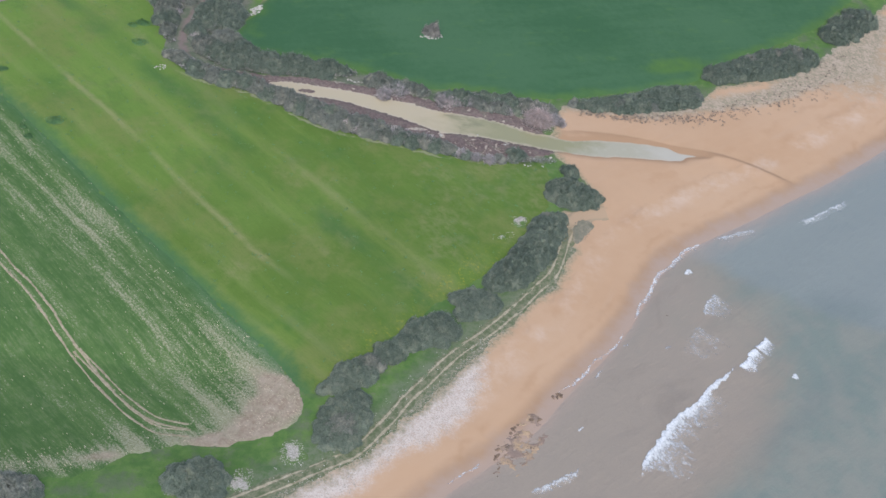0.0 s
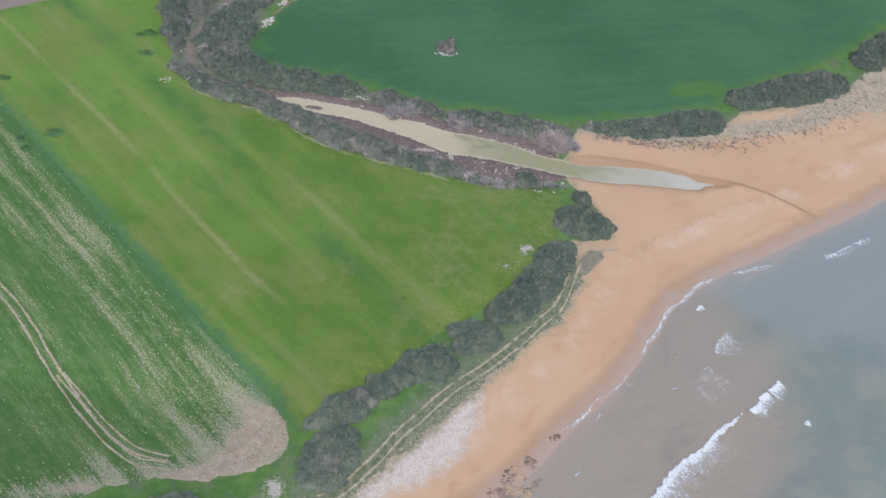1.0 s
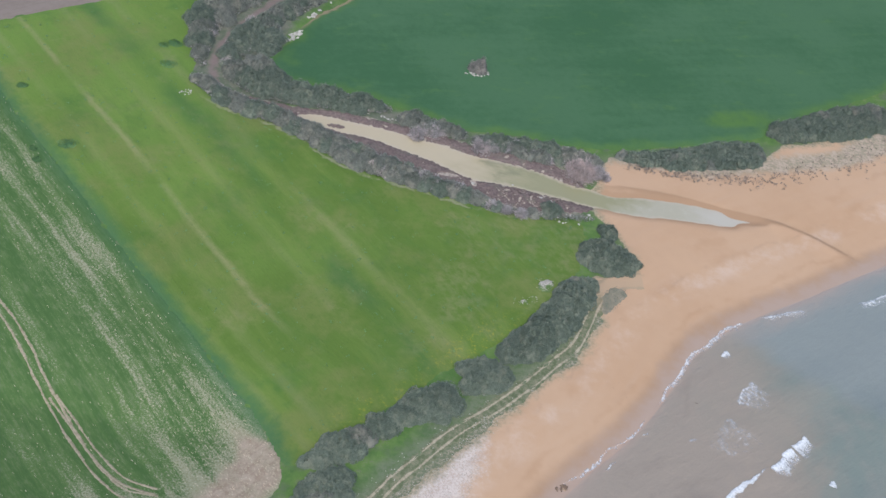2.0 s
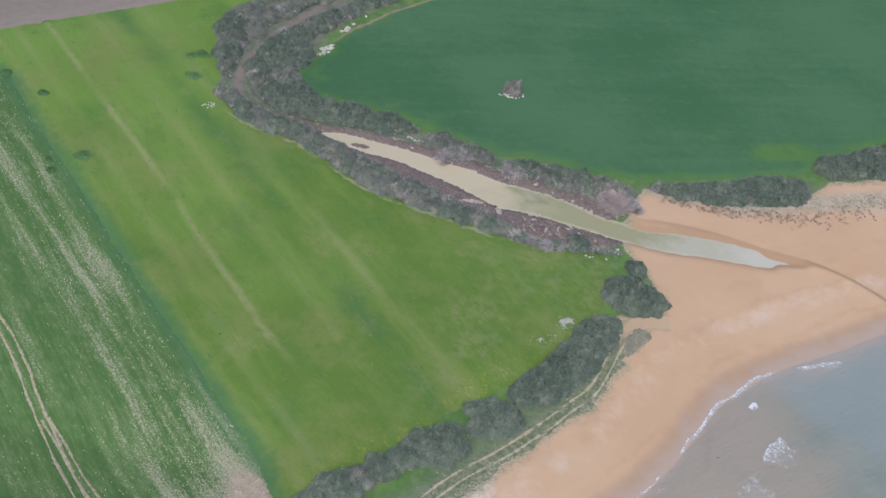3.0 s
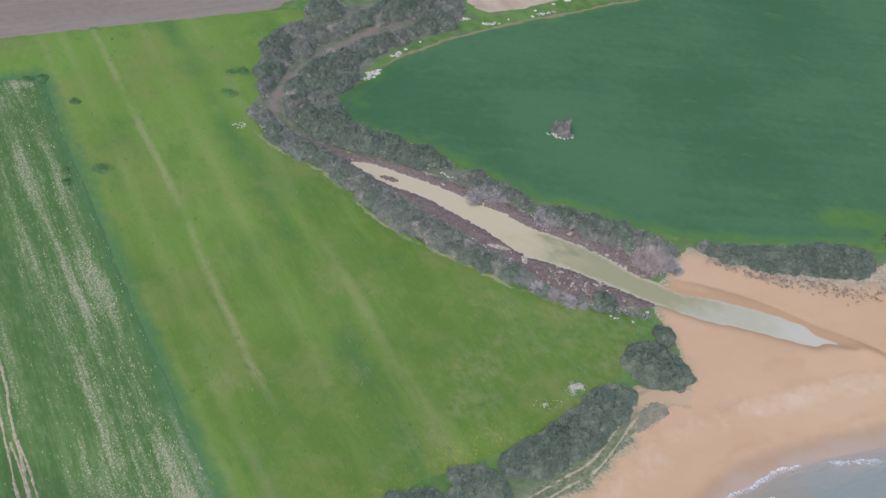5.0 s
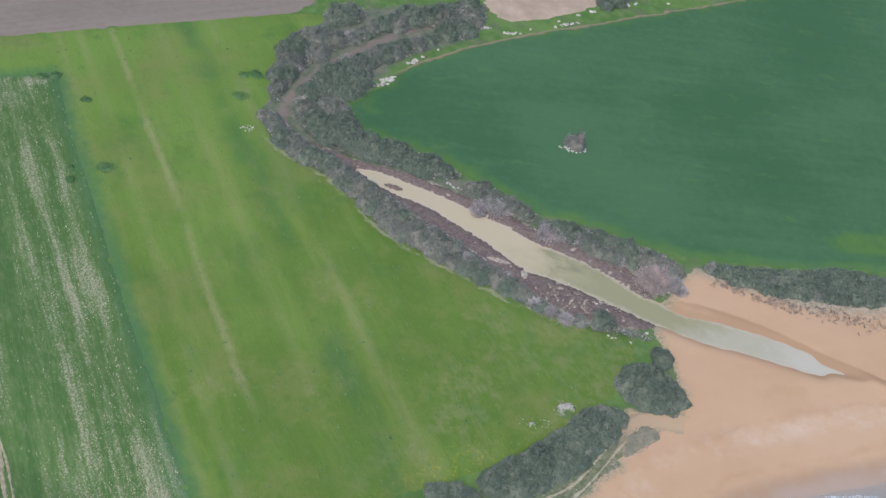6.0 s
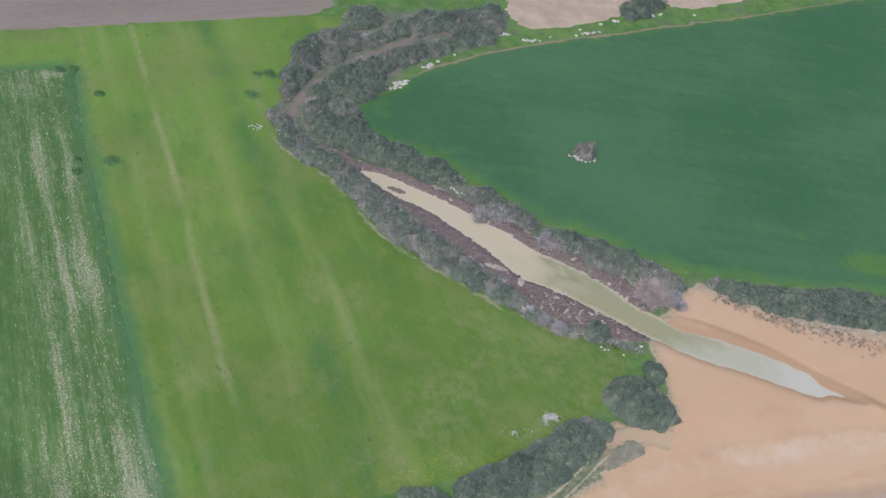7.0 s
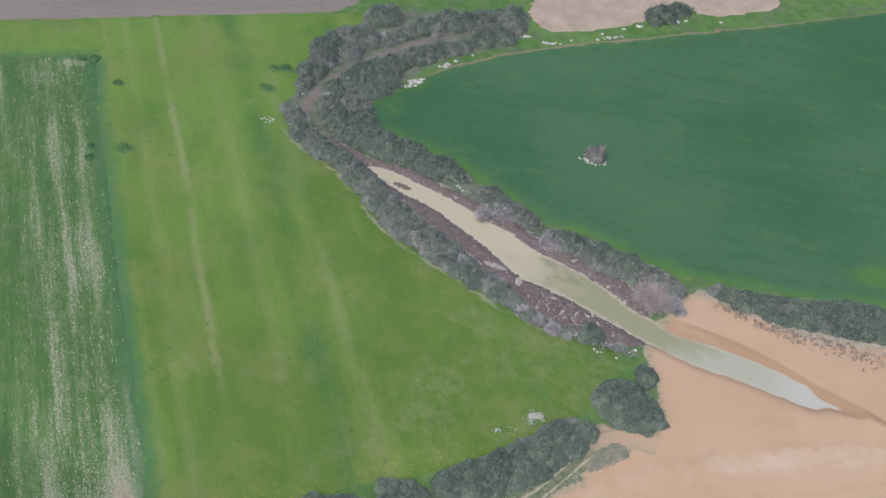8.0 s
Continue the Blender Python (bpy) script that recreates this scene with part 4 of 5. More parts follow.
def crown_mesh(name, radius, height, leaves, size, seed, material, tilt=0.26, spread=1.05):
    """A broad, uneven crown of small leaf clumps over a darker inner mass."""
    r = np.random.RandomState(seed)

    def reach(a):
        return radius * (1 + 0.13 * np.sin(2 * a + seed) + 0.09 * np.sin(3 * a + 2.1 * seed) + 0.06 * np.sin(7 * a + seed * 1.7))

    def top(x, y, rho):
        bumps = 0.28 * waves(x, y, 1.9, seed + 1) + 0.15 * waves(x, y, 0.85, seed + 2)
        return height * np.clip(1 - rho ** 2.6, 0, 1) ** 0.55 * (0.84 + bumps) + 0.05

    rings, sides = 9, 26
    verts, faces = [(0.0, 0.0, float(top(np.zeros(1), np.zeros(1), np.zeros(1))[0]) * 0.86)], []
    for i in range(1, rings + 1):
        a = np.arange(sides) * math.tau / sides
        rho = np.full(sides, (i / rings) ** 0.8)
        x, y = np.cos(a) * reach(a) * rho * 0.95, np.sin(a) * reach(a) * rho * 0.95
        verts += list(zip(x.tolist(), y.tolist(), (top(x, y, rho) * 0.86 - 0.1).tolist()))
    for j in range(sides):
        faces.append((0, 1 + j, 1 + (j + 1) % sides))
        for i in range(rings - 1):
            p, q = 1 + i * sides + j, 1 + i * sides + (j + 1) % sides
            faces.append((p, p + sides, q + sides, q))
    a, rho = r.uniform(0, math.tau, leaves), np.sqrt(r.rand(leaves)) * spread
    x, y = np.cos(a) * reach(a) * rho, np.sin(a) * reach(a) * rho
    z = top(x, y, np.minimum(rho, 0.995)) * r.uniform(0.86, 1.03, leaves) + r.uniform(-0.05, 0.10, leaves)
    at = np.stack([x, y, z], 1)
    up = np.stack([np.cos(a) * rho * 0.35 + r.normal(0, tilt, leaves), np.sin(a) * rho * 0.35 + r.normal(0, tilt, leaves), np.ones(leaves)], 1)
    up /= np.linalg.norm(up, axis=1)[:, None]
    e = np.cross(up, r.normal(size=(leaves, 3)))
    e /= np.linalg.norm(e, axis=1)[:, None]
    f = np.cross(up, e) * r.uniform(0.6, 1.0, (leaves, 1))
    s = size * r.uniform(0.55, 1.35, (leaves, 1))
    n0 = len(verts)
    corner = np.stack([at - e * s, at - f * s * 0.7, at + e * s, at + f * s], 1).reshape(-1, 3)
    verts += [tuple(c) for c in corner.tolist()]
    faces += [(n0 + 4 * i, n0 + 4 * i + 1, n0 + 4 * i + 2, n0 + 4 * i + 3) for i in range(leaves)]
    return mesh_of(name, verts, faces, material)


def twig_mesh(name, radius, height, twigs, seed, material):
    """A fan of bare, forking twigs, each a thin three-sided blade."""
    r = np.random.RandomState(seed)
    verts, faces = [], []

    def blade(p, q, w):
        side = np.cross(q - p, r.normal(size=3))
        side = side / (np.linalg.norm(side) + 1e-9) * w
        up = np.cross(q - p, side)
        up = up / (np.linalg.norm(up) + 1e-9) * w
        n = len(verts)
        verts.extend(tuple(v) for v in (p - side, p + side, p + up, q))
        faces.extend([(n, n + 1, n + 3), (n + 1, n + 2, n + 3), (n + 2, n, n + 3)])

    for _ in range(twigs):
        d = r.normal(size=3)
        d[2] = abs(d[2]) + 0.15
        d /= np.linalg.norm(d)
        tip = d * (radius, radius, height) * r.uniform(0.55, 1.0)
        root = np.array([r.uniform(-0.3, 0.3) * radius, r.uniform(-0.3, 0.3) * radius, 0.05])
        mid = root + (tip - root) * r.uniform(0.5, 0.7) + r.normal(size=3) * 0.15 * radius
        mid[2] = max(mid[2], 0.1)
        blade(root, mid, 0.03)
        for _ in range(9):
            fork = mid + (tip - mid) * r.uniform(-0.2, 0.9) + r.normal(size=3) * 0.12 * radius
            end = fork + (d * 0.25 + r.normal(size=3) * 0.22) * (1.0 if radius < 2 else 1.6)
            fork[2], end[2] = max(fork[2], 0.05), max(end[2], 0.05)
            blade(fork, end, 0.035)
    return mesh_of(name, verts, faces, material)


def trunk_mesh(name, height, seed):
    """Three or four tapering stems from one foot."""
    r = np.random.RandomState(seed)
    verts, faces = [], []
    for k in range(4):
        a = k * 1.57 + r.uniform(-0.4, 0.4)
        lean = np.array([math.cos(a), math.sin(a)]) * height * 0.35
        n = len(verts)
        for level, (f, rad) in enumerate(((-0.1, 0.10), (0.5, 0.07), (1.0, 0.03))):
            for j in range(6):
                b = j * math.tau / 6
                verts.append((lean[0] * f ** 2 + rad * math.cos(b), lean[1] * f ** 2 + rad * math.sin(b), height * 0.75 * f))
        for level in range(2):
            for j in range(6):
                p, q = n + level * 6 + j, n + level * 6 + (j + 1) % 6
                faces.append((p, q, q + 6, p + 6))
        faces.append(tuple(range(n + 12, n + 18)))
    return mesh_of(name, verts, faces, M_BARK, True)


def plant(name, crown, trunk, label, category, group):
    """One plant: an empty at its foot with its trunk and crown."""
    root = new(name)
    tagged(root, label, category, group)
    for part_name, me in (("trunk", trunk), ("crown", crown)):
        ob = new(part_name, me)
        ob.parent = root
    return root


SHRUBS = {}
for key, radius, height, leaves, size in (("big", 2.9, 2.3, 6400, 0.085), ("mid", 2.0, 1.8, 3300, 0.08), ("small", 1.2, 1.2, 1300, 0.075)):
    for leaf, mat_ in (("dark", M_LEAF), ("grey", M_OLIVE)):
        for variant in range(3):
            seed = 7 * variant + len(key) + 50 * (leaf == "grey")
            SHRUBS[key, leaf, variant] = (crown_mesh("shrub_crown", radius, height, leaves, size, seed, mat_), trunk_mesh("shrub_trunk", height, seed), radius)

LABELS = {"dark": "dense dark green evergreen shrub in a hedge", "grey": "dull grey-green shrub in a hedge"}
first = {}


def shrub(key, leaf, variant, x, y, scale, turn, group):
    base = float(ground_z(np.array([x]), np.array([y]))[0])
    m = pose(x, y, base - 0.05, 0, 0, turn) @ Matrix.Diagonal((scale, scale, scale * 1.0, 1))
    k = (key, leaf, variant, group)
    if k not in first:
        crown, trunk, _ = SHRUBS[key, leaf, variant]
        first[k] = plant("shrub", crown, trunk, LABELS[leaf], "shrub", group)
        first[k].matrix_basis = m
    else:
        first[k].scale, keep = (scale, scale, scale), first[k].matrix_basis.copy()
        copy_thing(first[k], pose(x, y, base - 0.05, 0, 0, turn))
        first[k].matrix_basis = keep


HEDGES = []


def hedge(points, group, seed, grey=0.2, cap=2.7, shift=-0.8, tight=0.60, gap=0.47):
    """Fill an outline with shrubs of falling size."""
    HEDGES.append((points, group))
    r = np.random.RandomState(seed)
    poly = rounded(points, True, 1)
    low, high = poly.min(0), poly.max(0)
    n = int(60 + 4.0 * np.prod(high - low))
    c = r.uniform(low, high, (min(n, 4000), 2))
    d = inside(c[:, 0], c[:, 1], poly)
    c, d = c[d > 0.45], d[d > 0.45]
    placed = []
    for key, radius in (("big", 2.9), ("mid", 2.0), ("small", 1.2)):
        if radius > cap + 0.2 or (key == "small" and cap > 2 and group != BEACH_HEDGE):
            continue
        for (px, py), dist in zip(c, d):
            scale = r.uniform(0.85, 1.15)
            rad = radius * scale
            if dist < rad * (tight if key == "big" else min(tight, 0.72)) or any(math.hypot(px - qx, py - qy) < gap * (rad + qr) for qx, qy, qr in placed):
                continue
            placed.append((px, py, rad))
            shrub(key, "grey" if r.rand() < grey else "dark", r.randint(3), px, py + shift, scale, r.uniform(0, 360), group)


BEACH_HEDGE = "shrubs of the hedge behind the beach"
hedge([(40.1, 141.2), (43.6, 141.4), (43.7, 137.8), (41.1, 131.8), (37.1, 124.5), (32.9, 121.0), (28.8, 120.4), (28.1, 123.2), (31.0, 126.8), (35.1, 133.5), (38.0, 139.0)], BEACH_HEDGE, 1, 0.1, tight=0.84)
hedge([(23.1, 119.3), (26.2, 121.2), (29.7, 120.3), (31.6, 117.5), (29.4, 114.8), (25.5, 113.7), (23.4, 115.7)], BEACH_HEDGE, 2, 0.1, tight=0.84)
hedge([(3.8, 98.4), (7.1, 102.9), (11.0, 105.0), (14.9, 109.4), (20.0, 115.2), (23.4, 115.7), (24.6, 111.8), (22.4, 108.1), (18.2, 107.5), (14.2, 103.2), (11.1, 99.3), (5.4, 97.1)], BEACH_HEDGE, 3, 0.1, tight=0.84)
hedge([(5.4, 97.0), (11.2, 98.8), (12.4, 93.5), (10.7, 89.5), (7.1, 87.5), (4.2, 89.3), (4.6, 92.6)], BEACH_HEDGE, 4, 0.1, tight=0.84)
hedge([(41.0, 149.2), (43.5, 151.2), (47.6, 150.2), (51.0, 147.2), (50.4, 144.4), (46.1, 142.4), (42.2, 142.8), (40.2, 145.3)], BEACH_HEDGE, 5, 0.0, tight=0.84)
hedge([(43.0, 153.2), (45.8, 154.8), (47.6, 152.4), (45.6, 151.0)], BEACH_HEDGE, 6, 0.3, 1.9)
hedge([(-14.0, 82.5), (-12.7, 85.2), (-10.1, 86.4), (-6.5, 85.9), (-5.2, 82.9), (-6.1, 79.0), (-12.5, 78.3)], BEACH_HEDGE, 7, 0.0, tight=0.84)
hedge([(-36, 80.2), (-32.8, 80.9), (-28.1, 80.6), (-26.5, 77.9), (-28.8, 75), (-36, 74.0)], BEACH_HEDGE, 8, 0.4, tight=0.84)

STREAM = "shrubs along the stream"
hedge([(-27.5, 172.2), (-22.6, 167.8), (-17.2, 165.6), (-10.4, 164.4), (-8.7, 163.2), (-2.8, 159.4), (3.4, 156.8), (9.5, 155.7), (16.4, 154.5), (21.1, 154.1), (25.9, 153.0), (31.0, 152.6),
       (31.0, 154.0), (27.4, 154.6), (23.4, 156.6), (19.3, 158.0), (15.3, 159.2), (10.9, 160.8), (5.7, 162.2), (-0.7, 164.6), (-7.1, 166.9), (-12.0, 168.9), (-16.7, 170.0), (-22.2, 172.0), (-26.3, 175.0), (-29.0, 173.8)], STREAM, 11, 0.62, 1.9, gap=0.5)
hedge([(-33.3, 197.9), (-29.5, 201.7), (-24.4, 200.8), (-24.9, 195.2), (-27.4, 188.6), (-27.4, 183.0), (-26.8, 176.2), (-29.0, 178.5), (-31.9, 185.3), (-33.2, 191.5)], STREAM, 12, 0.45, gap=0.56)
hedge([(-22.6, 206.5), (-17.0, 217.3), (-6.4, 226.0), (-4.3, 219.3), (-4.8, 213.3), (-9.7, 208.8), (-12.6, 213.5), (-18.7, 206.8)], STREAM, 13, 0.35, gap=0.56)
hedge([(-25.2, 201.5), (-22.6, 207.0), (-17.0, 216), (-13.4, 213.6), (-18.7, 206.8), (-22.6, 200.4), (-25.4, 195.5)], STREAM, 25, 0.5, 1.9, gap=0.56)
hedge([(-32.1, 206.6), (-28.2, 212.5), (-23.4, 208.2), (-26.9, 203.5), (-30.8, 204.1)], STREAM, 14, 0.2, gap=0.56)
hedge([(-18.2, 201.4), (-14.6, 206.4), (-11.6, 210.0), (-9.2, 208.2), (-13.6, 200.4), (-16.6, 196.3)], STREAM, 15, 0.3, 1.9, gap=0.56)
hedge([(-23.7, 190.3), (-20.3, 196.7), (-16.1, 198.1), (-16.8, 192.6), (-15.8, 187.4), (-16.7, 183.9), (-22.3, 181.1), (-24.2, 186.3)], STREAM, 16, 0.2, gap=0.5)
hedge([(-24.0, 177.2), (-19.9, 181.7), (-16.0, 182.5), (-12.4, 177.6), (-10.3, 176.0), (-6.5, 176.8), (0.5, 177.0), (7.9, 175.2), (4.9, 173.2), (-0.9, 172.7), (-5.4, 171.6), (-10.2, 170.9), (-14.0, 170.8), (-18.8, 172.3), (-22.1, 174.4)], STREAM, 17, 0.2, gap=0.5)
hedge([(7.7, 173.9), (11.4, 175.0), (21.1, 172.6), (20.8, 170.3), (16.2, 169.9), (11.4, 169.9), (9.2, 171.7)], STREAM, 18, 0.5, 1.9, gap=0.56)
hedge([(21.3, 171.6), (24.8, 172.6), (32.1, 173.5), (38.6, 173.2), (44.1, 173.0), (44.6, 169.5), (40.6, 169.2), (35.7, 167.8), (31.0, 168.2), (26.1, 168.7), (22.8, 168.9)], STREAM, 19, 0.55, 1.9, gap=0.56)

hedge([(29, 153.6), (34, 154.6), (40, 155.2), (43.0, 156.0), (43.4, 155.0), (38, 153.6), (31, 152.4)], STREAM, 20, 0.85, 1.3, -0.3, gap=0.62)
shrub("mid", "dark", 1, 36.0, 155.0, 0.9, 30, STREAM)
hedge([(-24.6, 178), (-25.0, 181.3), (-25.1, 185.9), (-23.5, 190.6), (-21, 196.3), (-18, 201.4), (-14.6, 206.4), (-12.2, 206), (-15.6, 199.6), (-18.4, 194), (-20.9, 189), (-22.0, 185), (-22.0, 179.4)], STREAM, 26, 0.4, 1.9)
DUNE = "shrubs of the hedge between beach and dark field"
hedge([(46.8, 174.8), (53.9, 177.0), (61.5, 180.2), (66.3, 183.7), (71.2, 185.0), (75.2, 185.9), (76.0, 182.5), (74.9, 179.1), (69.1, 176.0), (65.3, 175.9), (59.7, 173.2), (55.0, 173.1), (49.4, 172.6)], DUNE, 21, 0.1, 1.3)
hedge([(76.8, 190.6), (82.1, 195.4), (91.6, 202.0), (102.4, 207.3), (108.3, 203.6), (100.0, 196.3), (89.6, 191.4), (78.6, 187.7)], DUNE, 22, 0.1, 1.9)
hedge([(110.2, 215.4), (122.1, 229.2), (127, 228), (125.6, 222.3), (117.4, 212.5), (110.8, 210.0)], DUNE, 23, 0.1)
hedge([(13.2, 237), (14.0, 245), (20, 249), (19.5, 244), (17, 238)], DUNE, 24, 0.1)


# ---------------------------------------------------------------- undergrowth, marsh plants, bare shrubs
def leaf_cloud(name, at, size, material, seed, tilt=0.6):
    """Many small leaf clumps at the given places, one mesh."""
    r = np.random.RandomState(seed)
    n = len(at)
    up = np.stack([r.normal(0, tilt, n), r.normal(0, tilt, n), np.ones(n)], 1)
    up /= np.linalg.norm(up, axis=1)[:, None]
    a = np.cross(up, r.normal(size=(n, 3)))
    a /= np.linalg.norm(a, axis=1)[:, None]
    b = np.cross(up, a) * r.uniform(0.6, 1.0, (n, 1))
    s = size * r.uniform(0.5, 1.4, (n, 1))
    corner = np.stack([at - a * s, at - b * s, at + a * s, at + b * s], 1).reshape(-1, 3)
    faces = np.arange(4 * n).reshape(-1, 4)
    return new(name, mesh_of(name, corner.tolist(), faces.tolist(), material))


def scatter(poly, count, seed, margin=0.0):
    r = np.random.RandomState(seed)
    low, high = poly.min(0), poly.max(0)
    c = r.uniform(low, high, (count * 4, 2))
    return c[inside(c[:, 0], c[:, 1], poly) > margin][:count]


for k, (points, group) in enumerate(HEDGES):
    poly = rounded(points, True, 1)
    area = 0.5 * abs(np.dot(poly[:, 0], np.roll(poly[:, 1], 1)) - np.dot(poly[:, 1], np.roll(poly[:, 0], 1)))
    c = scatter(poly + (0, -0.6), int(area * 48), 200 + k, 0.5 if group == BEACH_HEDGE else -0.2)
    r = np.random.RandomState(300 + k)
    zz = ground_z(c[:, 0], c[:, 1]) + 0.12 + 0.5 * r.rand(len(c)) + (0.40 + 0.30 * waves(c[:, 0], c[:, 1], 2.0, k)) * ease(inside(c[:, 0], c[:, 1], poly + (0, -0.6)), 0, 1.4)
    if group == STREAM:
        dry = waves(c[:, 0], c[:, 1], 3.4, 900 + k) + 0.6 * r.normal(size=len(c))
        sorts = ((dry < 0.15, M_OLIVE, "dull grey-green undergrowth between the hedge shrubs"), ((dry >= 0.15) & (dry < 0.8), M_DEAD, "grey half-dead undergrowth between the hedge shrubs"), (dry >= 0.8, M_TWIG, "pale dry twigs between the hedge shrubs"))
    else:
        sorts = ((np.ones(len(c), bool), M_LEAF, "dull green undergrowth between the hedge shrubs"),)
    for pick, leaves, label in sorts:
        tagged(leaf_cloud("undergrowth", np.c_[c, zz][pick], 0.11, leaves, k, 0.45), label, "undergrowth", kind="stuff")


def marsh(name, poly, box, seed, label):
    fx, fy, x, y = grid(*box, 0.22)
    d = np.minimum(inside(x, y, poly) + 0.3 * waves(x, y, 2.4, seed + 4), -inside(x, y, R_RIVER) + 0.15 + 0.22 * waves(x, y, 1.6, seed) + 0.14 * waves(x, y, 0.7, seed + 9)) - 0.1
    left = (y < 163) * ease(x, 19, 25)
    veins = 1 - ease(np.abs(waves(x, y, 4.2, seed + 8)), 0.015, 0.09) * ease(np.abs(waves(x, y, 2.9, seed + 7)), 0.01, 0.06)
    spit = 1.5 * blob(18.4, 159.5, 2.0, 0.55, 8)(x, y) + 1.5 * blob(22.7, 158.7, 0.5, 1.1, 20)(x, y)
    d = np.minimum(np.minimum(d, 0.3 - 0.9 * left * veins * ease(waves(x, y, 7.0, seed + 5), -0.6, 0.1)), np.minimum(0.7 - spit, 0.4 - 1.2 * ease(waves(x, y, 2.4, seed + 6), 1.0, 1.4)))
    lumps = 0.5 * waves(x, y, 1.2, seed + 1) + 0.4 * waves(x, y, 0.6, seed + 2) + 0.35 * waves(x, y, 4.0, seed + 3)
    z = ground_z(x, y) + np.where(d > 0, 0.06 + 0.32 * ease(d, 0, 0.5) * (0.75 + 0.55 * lumps) - 0.02, -0.5)
    ob = surface(name, fx, fy, z, d > -0.1, M_MARSH)
    return tagged(ob, label, "marsh plants", kind="stuff")


def marsh_material():
    h = Nodes("purple_marsh_plants")
    f, m = h.noise(2.2, 5, 0.75), h.noise(0.5, 4, 0.6)
    c = h.mix((0.104, 0.078, 0.074), (0.182, 0.142, 0.134), h.step(f, 0.35, 0.68))
    c = h.mix(c, (0.150, 0.140, 0.115), h.mul(h.step(m, 0.5, 0.7), 0.6))
    return h.done(c, 0.9, f, 0.8, 0.12)


M_MARSH = marsh_material()
marsh("marsh_plants", R_BANK, (-22, 46, 152, 173), 131, "low purple-brown saltmarsh plants on the stream banks")
ISLE = rounded([(-3.9, 166.9), (-2.4, 167.8), (-0.3, 167.6), (-0.2, 166.8), (-2.4, 166.5)])
fx, fy, x, y = grid(-4.6, 0.6, 165.6, 168.6, 0.15)
d = inside(x, y, ISLE) + 0.12 * waves(x, y, 0.9, 141)
tagged(surface("marsh_islet", fx, fy, POOL_LEVEL + np.where(d > 0, 0.30 * ease(d, 0, 0.5) + 0.05 * waves(x, y, 0.6, 142), -0.2), d > -0.2, M_MARSH),
       "small purple-brown islet of marsh plants in the stream", "islet")

TWIGS = {"grey": [(twig_mesh("twig_crown", 1.3, 1.4, 150, 400 + k, M_TWIG), trunk_mesh("twig_trunk", 0.8, 410 + k)) for k in range(3)],
         "pink": [(twig_mesh("twig_crown", 3.0, 2.6, 800, 420, M_PINK), trunk_mesh("twig_trunk", 1.4, 421))]}


def bare_shrub(kind, x, y, scale, k, label):
    crown, trunk = TWIGS[kind][k % len(TWIGS[kind])]
    ob = plant("bare_shrub", crown, trunk, label, "bare shrub", "leafless shrubs along the stream")
    ob.matrix_basis = pose(x, y, float(ground_z(np.array([x]), np.array([y]))[0]) - 0.05, 0, 0, 67 * k) @ Matrix.Diagonal((scale, scale, scale, 1))
    return ob


bare_shrub("pink", 40.9, 165.9, 1.0, 0, "large leafless pinkish-grey tamarisk beside the stream mouth")
for k, (px, py, sc) in enumerate(((44.0, 167.6, 1.2), (45.2, 166.9, 0.9), (12.2, 169.0, 1.3), (14.6, 170.4, 1.3), (16.0, 170.6, 0.9), (23.4, 168.4, 1.5), (25.2, 169.0, 1.1), (27.8, 169.6, 1.0), (33.0, 170.2, 0.9),
                                  (35.2, 168.3, 0.9), (5.2, 158.2, 1.0), (7.2, 157.4, 1.0), (9.5, 156.8, 0.9), (14.2, 157.2, 1.1), (17.0, 156.4, 0.9), (20.3, 156.2, 1.2), (22.6, 155.4, 0.9),
                                  (26.0, 153.8, 1.0), (28.6, 153.4, 0.9), (31.0, 153.0, 1.0), (-9.8, 165.4, 0.9), (-7.6, 164.2, 1.0), (1.2, 159.6, 0.8), (-22.0, 193.8, 1.0), (-29.0, 192.0, 1.2), (-28.4, 187.5, 1.0),
                                  (-24.3, 200.2, 1.2), (-16.4, 178.4, 0.9), (-23.4, 179.6, 0.9), (-9.0, 219.0, 1.3))):
    bare_shrub("grey", px, py - 0.6, sc, k, "leafless pale grey shrub in the stream hedge")

lone = plant("lone_bush", crown_mesh("bush_crown", 1.5, 1.9, 900, 0.12, 77, M_DEAD), trunk_mesh("bush_trunk", 1.6, 78), "lone grey half-bare bush on a rubble patch in the field", "bush", "")
lone.matrix_basis = pose(21.3, 191.6, 0.1) @ Matrix.Diagonal((1.1, 1.1, 1.4, 1))

# ---------------------------------------------------------------- stones


def stone_mesh(name, seed, material, flat=0.6):
    r = np.random.RandomState(seed)
    bm = bmesh.new()
    bmesh.ops.create_icosphere(bm, subdivisions=2, radius=1.0)
    for v in bm.verts:
        n = noise.noise(v.co * 1.3 + Vector((seed, 0, 0))) * 0.5 + noise.noise(v.co * 3.1 + Vector((0, seed, 0))) * 0.18
        v.co *= 1 + n
        v.co.z *= flat
        v.co.x *= 1.25
    me = bpy.data.meshes.new(name)
    bm.to_mesh(me)
    bm.free()
    me.materials.append(material)
    return me


PALE = [stone_mesh("stone", 500 + k, M_STONE) for k in range(4)]
DARK = [stone_mesh("rock", 520 + k, M_ROCK, 0.45) for k in range(4)]


